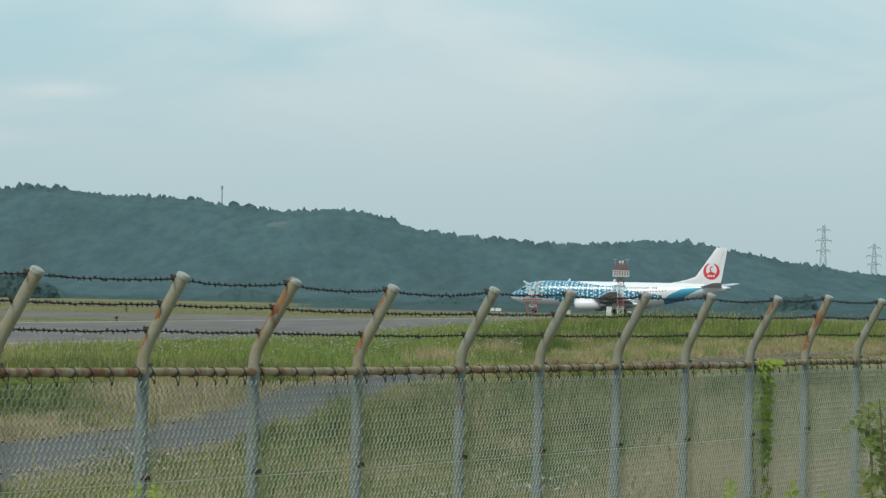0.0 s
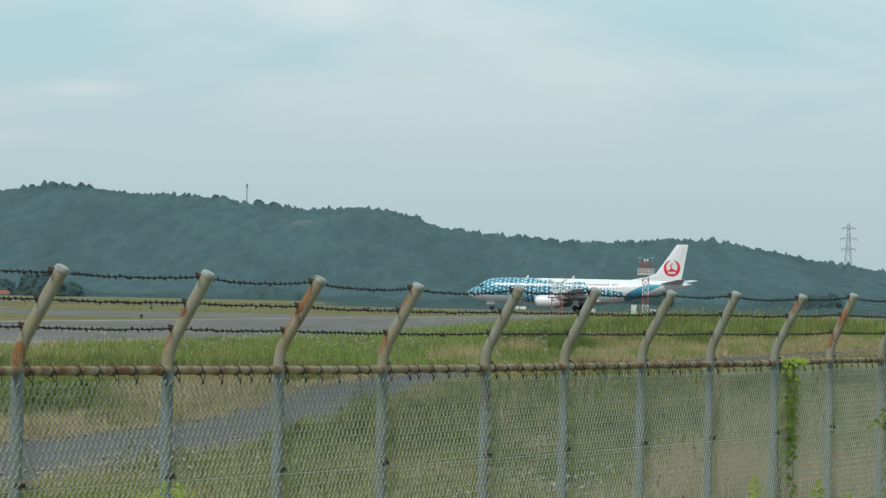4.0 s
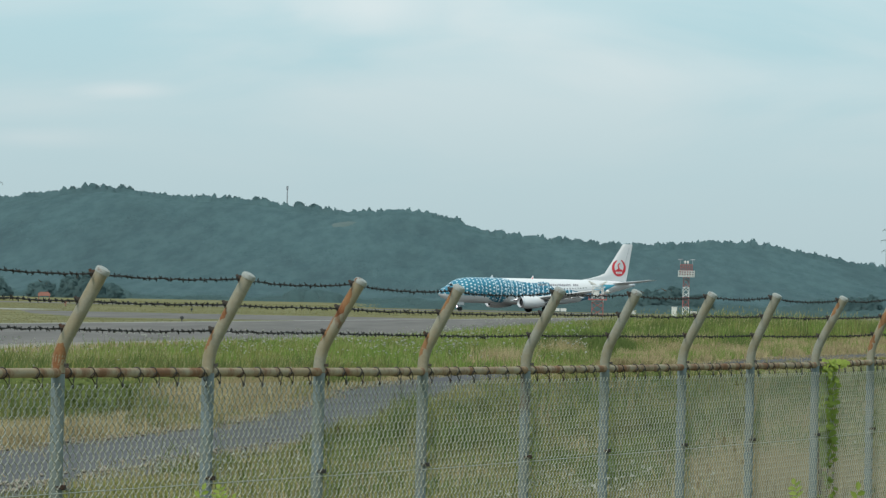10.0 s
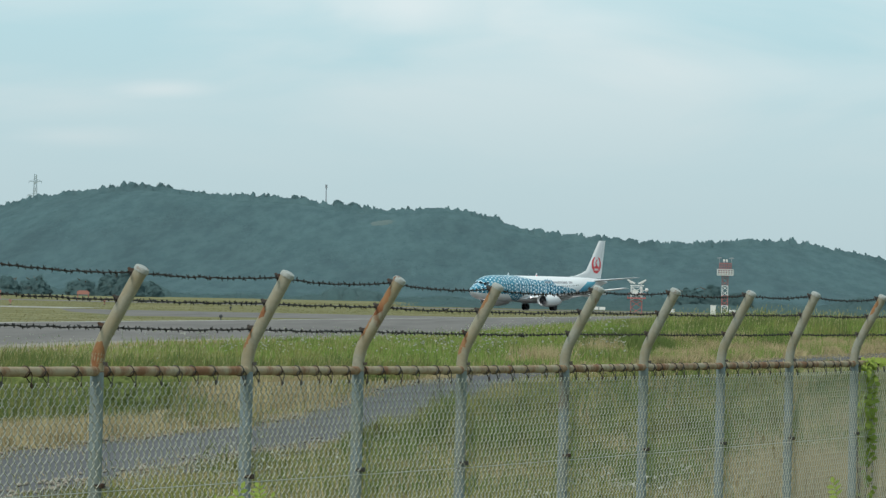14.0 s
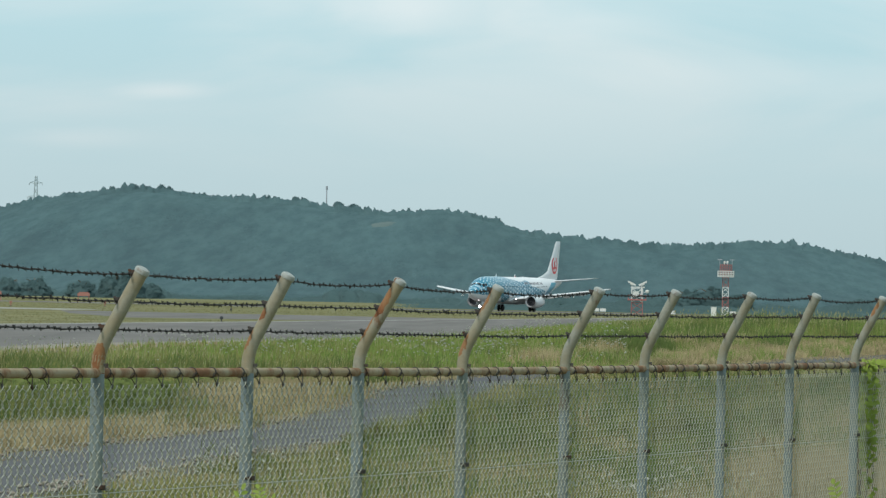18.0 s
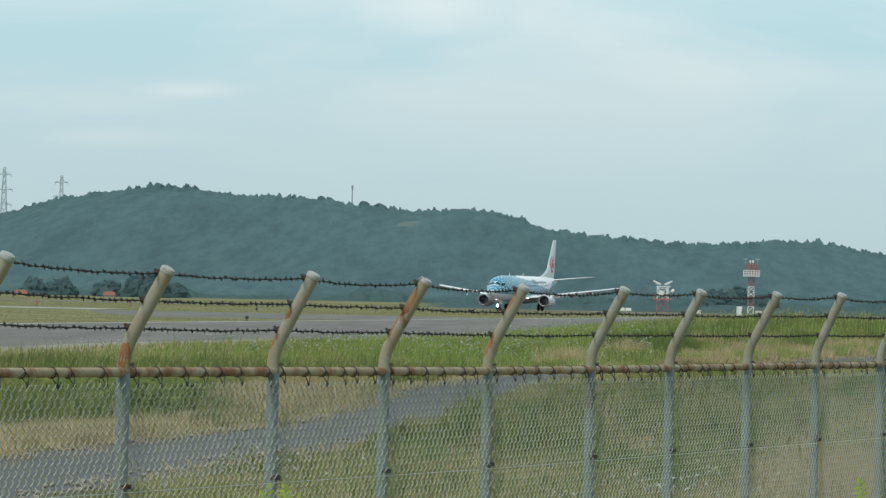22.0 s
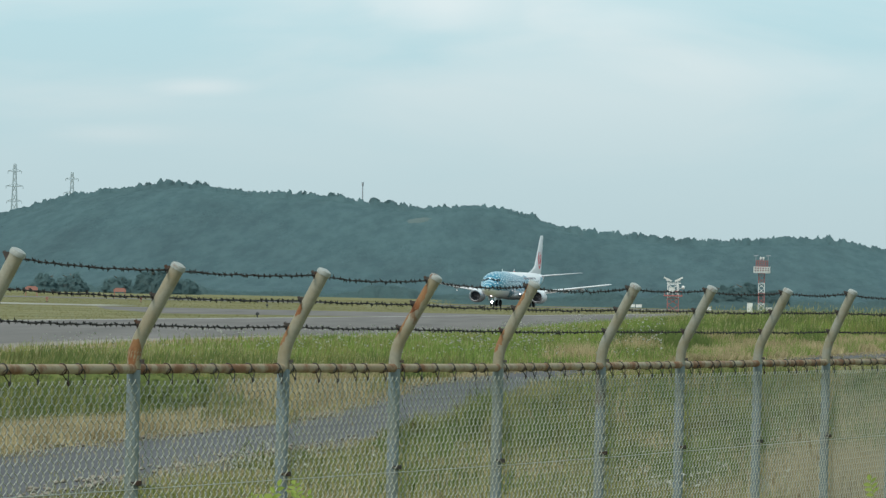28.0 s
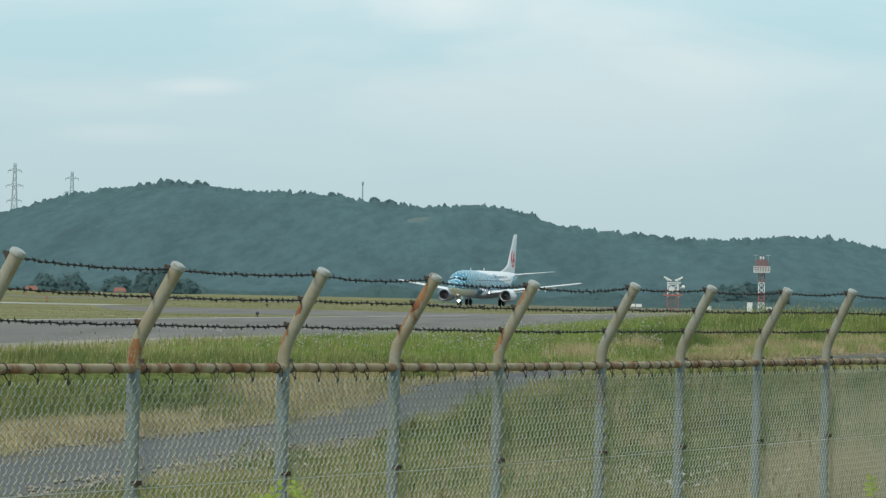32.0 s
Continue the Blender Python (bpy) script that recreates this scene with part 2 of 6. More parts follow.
M["weed"] = foliage("weed_leaves", (0.095, 0.13, 0.03), (0.17, 0.21, 0.055), patch=0.3, even=0.6)
M["vine"] = foliage("creeper_leaves", (0.18, 0.25, 0.035), (0.32, 0.4, 0.08), patch=0.8, even=0.7)
M["shrub"] = foliage("shrub_leaves", (0.15, 0.21, 0.028), (0.26, 0.33, 0.065), patch=0.8, even=0.3)
M["olive"] = foliage("dark_shrub_leaves", (0.1, 0.135, 0.036), (0.2, 0.24, 0.065), patch=0.8, even=0.3)
k = Mat("bark", (0.09, 0.07, 0.05), 0.9)
k.base(k.mix(k.noise(6, 5), (0.06, 0.045, 0.03), (0.15, 0.12, 0.09)))
M["bark"] = k.m
M["post"] = rusty("blue_grey_post_paint", (0.165, 0.213, 0.23), (0.17, 0.14, 0.1), -0.12, 7, 0.6, (1, 1, 0.35), (0.15, 0.175, 0.155), 0.15)
M["arm"] = rusty("cream_grey_arm_paint", (0.265, 0.255, 0.195), (0.22, 0.1, 0.04), -0.05, 9, 0.6, (1, 1, 0.3), (0.225, 0.18, 0.095), 0.15)
M["clean_arm"] = rusty("cream_grey_clean_arm_paint", (0.25, 0.255, 0.21), (0.21, 0.09, 0.035), -0.12, 9, 0.6, (1, 1, 0.3), (0.2, 0.175, 0.105), 0.1)
M["streak"] = rusty("orange_rust_streak", (0.25, 0.125, 0.052), (0.225, 0.078, 0.027), 0.5, 14, 0.85, (1, 1, 0.35), None, 0.1)
M["cap"] = rusty("pale_cap_paint", (0.31, 0.33, 0.31), amount=-0.1, scale=14)
M["rail"] = rusty("rusty_cream_rail_paint", (0.32, 0.27, 0.175), (0.235, 0.105, 0.042), 0.8, 6, 0.7, None, (0.26, 0.185, 0.095), 0.07)
M["barb"] = rusty("rusted_barbed_wire", (0.017, 0.016, 0.015), (0.04, 0.024, 0.017), 0.0, 30, 0.9)
M["mesh"] = rusty("galvanised_mesh_wire", (0.37, 0.375, 0.31), (0.2, 0.17, 0.12), -0.25, 8, 0.4)
M["tie"] = rusty("tarnished_tie_wire", (0.045, 0.04, 0.036), (0.07, 0.035, 0.02), amount=0.5, scale=20)
M["rust"] = rusty("rust_clamp", (0.05, 0.04, 0.034), (0.1, 0.05, 0.03), 0.3, 20)
# tower red is greyed: haze mixed into its colour
M["red"] = Mat("hazed_red_tower_paint", (0.34, 0.115, 0.11), 0.7).m
# steel paled and blued to paint in the haze before the pylons
M["pylon"] = Mat("hazed_pylon_steel", (0.36, 0.44, 0.475), 0.75).m
M["white"] = Mat("white_tower_paint", (0.66, 0.66, 0.65), 0.5).m
M["orange"] = Mat("orange_red_paint", (0.33, 0.15, 0.12), 0.7).m
M["dark"] = Mat("dark_housing", (0.04, 0.04, 0.045), 0.6).m
M["steel"] = Mat("grey_galvanised_steel", (0.32, 0.34, 0.36), 0.5, 0.3).m
M["box"] = Mat("pale_equipment_paint", (0.66, 0.67, 0.64), 0.5).m


# ---------------------------------------------------------------- mesh helpers
class Shape:
    """Collects vertices and faces of one mesh."""

    def __init__(self):
        self.v, self.f = [], []

    def add(self, vs, fs):
        o = len(self.v)
        self.v += [tuple(p) for p in vs]
        self.f += [tuple(i + o for i in f) for f in fs]
        return self

    def box(self, cx, cy, cz, sx, sy, sz, turn=0.0, m=None):
        c, s = math.cos(turn), math.sin(turn)
        vs = []
        for x, y, z in ((-1, -1, -1), (1, -1, -1), (1, 1, -1), (-1, 1, -1), (-1, -1, 1), (1, -1, 1), (1, 1, 1), (-1, 1, 1)):
            px, py = x * sx / 2, y * sy / 2
            vs.append(Vector((cx + c * px - s * py, cy + s * px + c * py, cz + z * sz / 2)))
        if m:
            vs = [m @ p for p in vs]
        return self.add(vs, [(0, 3, 2, 1), (4, 5, 6, 7), (0, 1, 5, 4), (1, 2, 6, 5), (2, 3, 7, 6), (3, 0, 4, 7)])

    def rings(self, rings, closed=True, caps=True):
        n = len(rings[0])
        vs = [p for r in rings for p in r]
        fs = []
        for i in range(len(rings) - 1):
            for j in range(n if closed else n - 1):
                a, b = i * n + j, i * n + (j + 1) % n
                fs.append((a, b, b + n, a + n))
        if caps:
            fs.append(tuple(range(n))[::-1])
            fs.append(tuple(range((len(rings) - 1) * n, len(rings) * n)))
        return self.add(vs, fs)

    def tube(self, pts, r, sides=8, caps=True):
        pts = [Vector(p) for p in pts]
        rs = r if isinstance(r, (list, tuple)) else [r] * len(pts)
        rings, a = [], None
        for i, p in enumerate(pts):
            d = (pts[min(i + 1, len(pts) - 1)] - pts[max(i - 1, 0)]).normalized()
            if a is None:
                a = d.cross(Vector((0, 0, 1)) if abs(d.z) < 0.9 else Vector((1, 0, 0))).normalized()
            else:
                a = (a - d * a.dot(d)).normalized()
            b = d.cross(a)
            rings.append([p + (a * math.cos(q) + b * math.sin(q)) * rs[i] for q in (2 * math.pi * j / sides for j in range(sides))])
        return self.rings(rings, caps=caps)

    def lathe(self, profile, sides=20, axis="x", centre=(0, 0, 0), caps=True, squash=1.0):
        """profile: (along, radius)."""
        rings = []
        for u, r in profile:
            ring = []
            for j in range(sides):
                q = 2 * math.pi * j / sides
                a, b = r * math.cos(q), r * math.sin(q) * (squash if math.sin(q) < 0 else 1)
                p = {"x": (u, a, b), "y": (a, u, b), "z": (a, b, u)}[axis]
                ring.append((p[0] + centre[0], p[1] + centre[1], p[2] + centre[2]))
            rings.append(ring)
        return self.rings(rings, caps=caps)

    def mesh(self, name, material, smooth=False):
        me = bpy.data.meshes.new(name)
        me.from_pydata(self.v, [], self.f)
        for m in (material if isinstance(material, list) else [material]):
            me.materials.append(m)
        if smooth:
            me.polygons.foreach_set("use_smooth", [True] * len(me.polygons))
            me.set_sharp_from_angle(angle=radians(40))
        me.update()
        return me


def part(name, shape, material, parent, label="", m=None, smooth=False):
    me = shape if isinstance(shape, bpy.types.Mesh) else shape.mesh(name, material, smooth)
    ob = new(name, me)
    ob.parent = parent
    if m is not None:
        ob.matrix_basis = m
    return tagged(ob, label)


def thing(name, label, category, m=None, group="", kind=""):
    ob = new(name)
    ob.empty_display_size = 0.3
    if m is not None:
        ob.matrix_basis = m
    return tagged(ob, label, category, group, kind)


def sheet(name, verts, faces, material, label, category="", kind="structure", smooth=False):
    me = bpy.data.meshes.new(name)
    me.from_pydata(verts, [], faces)
    me.materials.append(material)
    if smooth:
        me.polygons.foreach_set("use_smooth", [True] * len(me.polygons))
    me.update()
    return tagged(new(name, me), label, category, "", kind)


def soft(a, b, x):
    t = np.clip((np.asarray(x, float) - a) / (b - a), 0, 1)
    return t * t * (3 - 2 * t)


# ---------------------------------------------------------------- the land
ROAD = [(-13.5, 0.0), (-10.2, 36.0), (-7.4, 70.5), (-6.2, 80.0), (-4.9, 91.0), (-4.35, 106.0), (-4.0, 126.0), (-2.6, 147.0), (0.0, 163.0), (4.8, 176.0), (11.0, 212.0), (17.0, 245.0), (32.0, 300.0), (66.0, 390.0), (110.0, 500.0)]


def road_edge(y):
    return np.interp(y, [p[1] for p in ROAD], [p[0] for p in ROAD])


def land(x, y):
    """Height of the ground: a low plain by the fence, the airfield 0.2 m higher, a grassy swell beyond the road,
    shaped to fit the camera's view.
    """
    x, y = np.asarray(x, float), np.asarray(y, float)
    z = -0.2 + 0.2 * soft(120, 210, y) + 0.62 * (1 - soft(0, 14, y))
    z = z + 0.62 * soft(-0.03, 0.022, x / np.maximum(y, 1.0)) * soft(1, 10, road_edge(y) - x) * soft(205, 285, y) * (1 - soft(400, 520, y))
    return z


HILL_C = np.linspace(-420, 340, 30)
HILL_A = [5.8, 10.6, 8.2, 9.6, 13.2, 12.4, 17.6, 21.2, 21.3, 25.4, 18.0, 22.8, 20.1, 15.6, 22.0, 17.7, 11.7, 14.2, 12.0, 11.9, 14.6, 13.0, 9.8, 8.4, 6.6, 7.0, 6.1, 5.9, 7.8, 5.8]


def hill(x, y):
    """Wooded hills set 2.6 km away: mounds fitted to the skyline in the camera's view."""
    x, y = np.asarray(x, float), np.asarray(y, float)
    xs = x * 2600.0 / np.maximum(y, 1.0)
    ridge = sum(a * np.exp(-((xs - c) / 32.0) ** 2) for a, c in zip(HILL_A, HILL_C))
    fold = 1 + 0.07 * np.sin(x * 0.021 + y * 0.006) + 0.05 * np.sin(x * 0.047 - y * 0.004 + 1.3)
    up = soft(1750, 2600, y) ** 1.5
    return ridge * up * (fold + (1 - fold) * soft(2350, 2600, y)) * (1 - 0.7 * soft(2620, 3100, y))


ys = np.concatenate([np.arange(-60, 130, 3.0), np.arange(130, 540, 10.0), np.arange(540, 1700, 60.0), [1800.0, 2000, 2600, 3400, 4500]])
us = np.concatenate([[-8, -4, -2, -1, -0.6, -0.4, -0.3], np.linspace(-0.22, 0.22, 45), [0.3, 0.4, 0.6, 1, 2, 4, 8]])
gv, gf = [], []
for y in ys:
    for u in us:
        x = u * (y + 140.0) if y < 1600 else u * 1740.0
        gv.append((x, y, float(land(x, y))))
nu = len(us)
for i in range(len(ys) - 1):
    for j in range(nu - 1):
        a = i * nu + j
        gf.append((a, a + 1, a + nu + 1, a + nu))
sheet("ground", gv, gf, M["ground"], "rough airfield ground under grass", "ground", smooth=True)


def strip(name, left, right, material, label, category, lift=0.03, n=60):
    """A paved strip between two edge lines given as (x, y) pairs in order of y."""
    vs, fs = [], []
    for i in range(n + 1):
        row = []
        for line in (left, right):
            t = i / n * (len(line) - 1)
            k0 = min(int(t), len(line) - 2)
            f = t - k0
            row.append((line[k0][0] * (1 - f) + line[k0 + 1][0] * f, line[k0][1] * (1 - f) + line[k0 + 1][1] * f))
        for s in range(5):
            x, y = row[0][0] + (row[1][0] - row[0][0]) * s / 4, row[0][1] + (row[1][1] - row[0][1]) * s / 4
            vs.append((x, y, float(land(x, y)) + lift))
    for i in range(n):
        for s in range(4):
            a = i * 5 + s
            fs.append((a, a + 1, a + 6, a + 5))
    return sheet(name, vs, fs, material, label, category)


strip("perimeter_road", ROAD, [(x + 3.4, y - 1.3) for x, y in ROAD], M["road"], "narrow grey asphalt perimeter road behind the fence", "road", 0.012)
strip("runway", [(-91.5, -240), (-40.5, 200), (-28.5, 304), (4.5, 590), (15.5, 686)], [(-68, -240), (-17.4, 200), (-2, 304), (31, 590), (42, 686)], M["asphalt"], "weathered grey asphalt runway between grass verges", "runway")
strip("taxiway", [(-140, 872), (-60, 874), (20, 899), (120, 908)], [(-140, 812), (-60, 812), (20, 838), (120, 866)], M["asphalt"], "far grey asphalt taxiway under the aircraft", "taxiway", 0.02)
strip("runway_shoulder", [(-68, -240), (-17.4, 200), (-2, 304), (31, 590), (42, 686)], [(-63.5, -240), (-13.4, 200), (1.6, 304), (34.5, 590), (45.5, 686)], M["shoulder"], "pale tan runway shoulder along the grass", "shoulder")
strip("runway_edge", [(-93.0, -240), (-29.8, 304), (3.3, 590), (14.4, 686)], [(-91.5, -240), (-28.5, 304), (4.5, 590), (15.5, 686)], M["edge"], "pale worn edge line along the runway", "runway edge")
APRON = ([(-31, 408), (-40, 462), (-46, 520)], [(-15, 432), (-9, 480), (-4, 524)])
strip("connecting_taxiway", *APRON, M["asphalt"], "grey-brown asphalt apron joining the runway", "taxiway", 0.012)
strip("service_path", [(-110, 540), (-47, 530)], [(-110, 575), (-45, 562)], M["concrete"], "pale concrete path across the airfield grass", "path", 0.02)

# hillside sheet
hy = np.linspace(1720, 3200, 75)
hx = np.linspace(-560, 520, 140)
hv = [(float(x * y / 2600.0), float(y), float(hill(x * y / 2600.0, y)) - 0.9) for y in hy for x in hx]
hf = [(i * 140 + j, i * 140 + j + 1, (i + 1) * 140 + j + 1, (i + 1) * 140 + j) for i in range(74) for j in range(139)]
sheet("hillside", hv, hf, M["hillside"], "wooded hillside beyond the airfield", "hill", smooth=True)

rng = np.random.default_rng(7)


ico = bmesh.new()
bmesh.ops.create_icosphere(ico, subdivisions=1, radius=1.0)
ico.verts.ensure_lookup_table()
ICO_V = np.array([q.co[:] for q in ico.verts])
ICO_F = np.array([[q.index for q in t_.verts] for t_ in ico.faces])
ico.free()


def leaf_cloud(centres, radii, per, size, squash=0.8, face=0.0):
    """Triangles scattered over lumpy shells round the centres: (verts, faces)."""
    n = len(centres)
    d = rng.normal(size=(n, per, 3))
    d /= np.linalg.norm(d, axis=2, keepdims=True)
    p = centres[:, None, :] + d * (0.72 + 0.42 * rng.random((n, per, 1))) * radii[:, None, None] * np.array([1, 1, squash])
    s = size * (0.6 + 0.8 * rng.random((n, per, 1))) * radii[:, None, None]
    a = rng.normal(size=(n, per, 3))
    if face:
        d = d * (1 - face) + np.array([-0.1, -0.75, 0.65]) * face      # leaves turned to the camera and sky, so few look dark
        d /= np.linalg.norm(d, axis=2, keepdims=True)
    t1 = np.cross(d, a)
    t1 /= np.linalg.norm(t1, axis=2, keepdims=True) + 1e-9
    t2 = np.cross(d, t1) + d * 0.5 * (1 - face) * rng.normal(size=(n, per, 1))
    v = np.stack([p + t1 * s, p - t1 * s * 0.6 + t2 * s * 0.8, p - t1 * s * 0.5 - t2 * s * 0.9], axis=2).reshape(-1, 3)
    return v, np.arange(len(v)).reshape(-1, 3)


def bulk(name, v, f, material, label, category, kind="stuff", parent=None, smooth=False):
    me = bpy.data.meshes.new(name)
    me.vertices.add(len(v))
    me.vertices.foreach_set("co", np.ascontiguousarray(v, dtype=np.float32).ravel())
    me.loops.add(f.size)
    me.loops.foreach_set("vertex_index", np.ascontiguousarray(f, dtype=np.int32).ravel())
    me.polygons.add(len(f))
    me.polygons.foreach_set("loop_start", np.arange(0, f.size, f.shape[1], dtype=np.int32))
    if smooth:
        me.polygons.foreach_set("use_smooth", np.ones(len(f), dtype=bool))
    me.materials.append(material)
    me.update(calc_edges=True)
    ob = new(name, me)
    ob.parent = parent
    return tagged(ob, label, category, "", kind)


# woods over the hills: a canopy of crowns that touch one another
def canopy(y0, y1, rows, cols, base, crowns, u0=-0.21, u1=0.11):
    """Grid of heights raised to the tops of the crowns (x, y, half width, half depth, rise)."""
    gy = np.linspace(y0, y1, rows)
    gu = np.linspace(u0, u1, cols)
    gx = gu[None, :] * gy[:, None]
    top = np.zeros((rows, cols))
    for cx, cy, rx, ry, up in crowns:
        i0, i1 = np.searchsorted(gy, (cy - ry, cy + ry))
        j0, j1 = np.searchsorted(gu, ((cx - rx) / cy, (cx + rx) / cy))
        if i1 > i0 and j1 > j0:
            q = 1 - ((gx[i0:i1, j0:j1] - cx) / rx) ** 2 - ((gy[i0:i1, None] - cy) / ry) ** 2
            top[i0:i1, j0:j1] = np.maximum(top[i0:i1, j0:j1], up * np.sqrt(np.clip(q, 0, 1)))
    z = base(gx, gy[:, None]) + top
    v = np.stack([gx, np.broadcast_to(gy[:, None], gx.shape), z], 2)
    a = (np.arange(rows - 1)[:, None] * cols + np.arange(cols - 1)[None]).ravel()
    return v, np.stack([a, a + 1, a + cols + 1, a + cols], 1)


def sprays(v, count, spread_out, size, rise):
    """Leafy twigs lying close over a canopy."""
    flat = v.reshape(-1, 3)
    p = flat[rng.integers(0, len(flat), count)]
    p = np.repeat(p, 8, 0) + rng.normal(0, 1, (count * 8, 3)) * np.array([spread_out, spread_out, 0])
    p[:, 2] += rng.uniform(-0.1, rise, len(p))
    d = np.array([-0.1, -0.75, 0.65]) + rng.normal(0, 0.18, p.shape)
    d /= np.linalg.norm(d, axis=1, keepdims=True)
    t1 = np.cross(d, rng.normal(size=p.shape))
    t1 /= np.linalg.norm(t1, axis=1, keepdims=True)
    t2 = np.cross(d, t1)
    s = size * rng.uniform(0.5, 1.3, (len(p), 1))
    w = np.stack([p + t1 * s, p - t1 * s * 0.6 + t2 * s * 0.8, p - t1 * s * 0.5 - t2 * s * 0.9], 1).reshape(-1, 3)
    return w, np.arange(len(w)).reshape(-1, 3)


# a bare clearing high on the slope
BARE_U = -294 / LENS
BARE_Y = next(float(y) for y in np.arange(1900, 2600, 2.0) if hill(BARE_U * y, y) - 2 > y * 126 / LENS)
BARE_X = BARE_U * BARE_Y
nc = 11000
cu, cyy = rng.uniform(-0.128, 0.1, nc), rng.uniform(1760, 2590, nc)
big = rng.random(nc)
s = ((cu * cyy - BARE_X) / 6.5) ** 2 + ((cyy - BARE_Y) / 24.0) ** 2 > 1
cu, cyy, big = cu[s], cyy[s], big[s]
nc = len(cu)
crowns = np.stack([cu * cyy, cyy, 1.3 + 2.0 * big, 5 + 7 * rng.random(nc), (0.15 + 0.3 * big) * rng.uniform(0.6, 1.2, nc)], 1)
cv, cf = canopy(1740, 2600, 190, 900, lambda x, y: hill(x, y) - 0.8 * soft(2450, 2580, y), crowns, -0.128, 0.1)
mid = cv.reshape(-1, 3)[cf[:, 0]]
# lower slopes take the darkened copy, along a ragged line
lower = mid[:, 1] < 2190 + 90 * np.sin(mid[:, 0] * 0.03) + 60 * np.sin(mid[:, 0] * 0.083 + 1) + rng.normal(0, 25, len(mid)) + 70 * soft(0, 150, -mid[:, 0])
bulk("hill_woods", cv.reshape(-1, 3), cf[~lower], M["hillwood"], "dense woods covering the hillside, haze painted into their green", "woods", smooth=True)
bulk("lower_woods", cv.reshape(-1, 3), cf[lower], M["lowwood"], "woods on the lower slopes, shade painted into their green", "woods", smooth=True)
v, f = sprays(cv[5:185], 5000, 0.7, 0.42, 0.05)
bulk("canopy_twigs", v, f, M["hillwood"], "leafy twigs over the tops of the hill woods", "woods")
# broad-leaved crowns of uneven height along the ridge, each of several rounded lobes
nr = 900
ru, ry_ = rng.uniform(-0.128, 0.1, nr), rng.uniform(2582, 2612, nr)
group = np.clip(0.5 + 0.5 * np.sin(ru * 310) + 0.35 * np.sin(ru * 733 + 2) + 0.3 * np.sin(ru * 151 + 1), 0.15, 1.3)
rise = (1.1 + 3.0 * rng.random(nr) ** 1.6) * (0.65 + 0.45 * group)
rise = rise + 1.1 * (soft(85, 105, ru * LENS) * (1 - soft(190, 215, ru * LENS)) + soft(250, 270, ru * LENS) * (1 - soft(360, 385, ru * LENS)) + soft(-130, -100, ru * LENS) * (1 - soft(40, 60, ru * LENS)) * 0.6)
half = rng.uniform(0.5, 1.3, nr) * (0.6 + 0.3 * rise)
a, k_ = rng.uniform(-1, 1, (nr, 7)), rng.uniform(0.62, 1.0, (nr, 7))
lobes = np.stack([(ru * ry_)[:, None] + half[:, None] * a, ry_[:, None] + 0 * a, np.maximum(half[:, None] * rng.uniform(0.25, 0.55, a.shape), 0.24 * rise[:, None]), 4.6 + 0 * a, rise[:, None] * (1 - 0.45 * a ** 2) * k_], 2).reshape(-1, 5)
bushes = np.stack([rng.uniform(-0.128, 0.1, 800) * 2590, rng.uniform(2580, 2612, 800), rng.uniform(1.2, 2.6, 800), np.full(800, 5.0), rng.uniform(0.7, 1.9, 800)], 1)
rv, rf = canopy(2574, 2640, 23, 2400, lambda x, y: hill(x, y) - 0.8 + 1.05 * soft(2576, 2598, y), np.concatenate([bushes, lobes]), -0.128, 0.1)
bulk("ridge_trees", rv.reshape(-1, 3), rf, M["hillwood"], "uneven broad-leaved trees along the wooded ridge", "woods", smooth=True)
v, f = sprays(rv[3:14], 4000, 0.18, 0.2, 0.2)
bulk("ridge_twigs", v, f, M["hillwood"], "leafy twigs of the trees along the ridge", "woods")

# low woods where the hills meet the airfield
nf = 1700
fu, fy = rng.uniform(-0.125, 0.105, nf), rng.uniform(1530, 1740, nf)
swell = np.clip(0.4 + 0.5 * np.sin(fu * 140) + 0.4 * np.sin(fu * 333 + 1), 0.1, 1.4)
low = np.stack([fu * fy, fy, rng.uniform(1.2, 3.2, nf), rng.uniform(3, 8, nf), (1.0 + 2.4 * swell) * rng.uniform(0.4, 1.1, nf)], 1)
cv, cf = canopy(1525, 1745, 56, 560, lambda x, y: np.zeros(np.broadcast(x, y).shape) - 0.3, low, -0.125, 0.105)
bulk("foot_woods", cv.reshape(-1, 3), cf, M["tree"], "low woods at the foot of the hills, haze painted into their green", "woods", smooth=True)
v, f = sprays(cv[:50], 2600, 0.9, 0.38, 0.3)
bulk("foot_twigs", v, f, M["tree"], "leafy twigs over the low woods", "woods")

nf = 1700
fu, fy = rng.uniform(-0.026, 0.085, nf), np.where(rng.random(nf) < 0.35, rng.uniform(955, 1005, nf), rng.uniform(1005, 1535, nf))
low = np.stack([fu * fy, fy, rng.uniform(0.7, 2.0, nf), rng.uniform(3, 7, nf), rng.uniform(0.2, 1.0, nf) * soft(-0.026, -0.012, fu) * (0.5 + 0.8 * np.abs(np.sin(fu * 160)))], 1)
cv, cf = canopy(950, 1540, 130, 420, lambda x, y: -0.15 + 0.27 * soft(952, 975, y) * soft(-0.027, -0.018, x / y), low, -0.027, 0.087)
bulk("scrub_belt", cv.reshape(-1, 3), cf, M["tree"], "low scrub between the far airfield and the hills, haze painted into its green", "scrub", smooth=True)
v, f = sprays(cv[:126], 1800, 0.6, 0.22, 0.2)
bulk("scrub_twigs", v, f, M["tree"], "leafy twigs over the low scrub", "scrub")

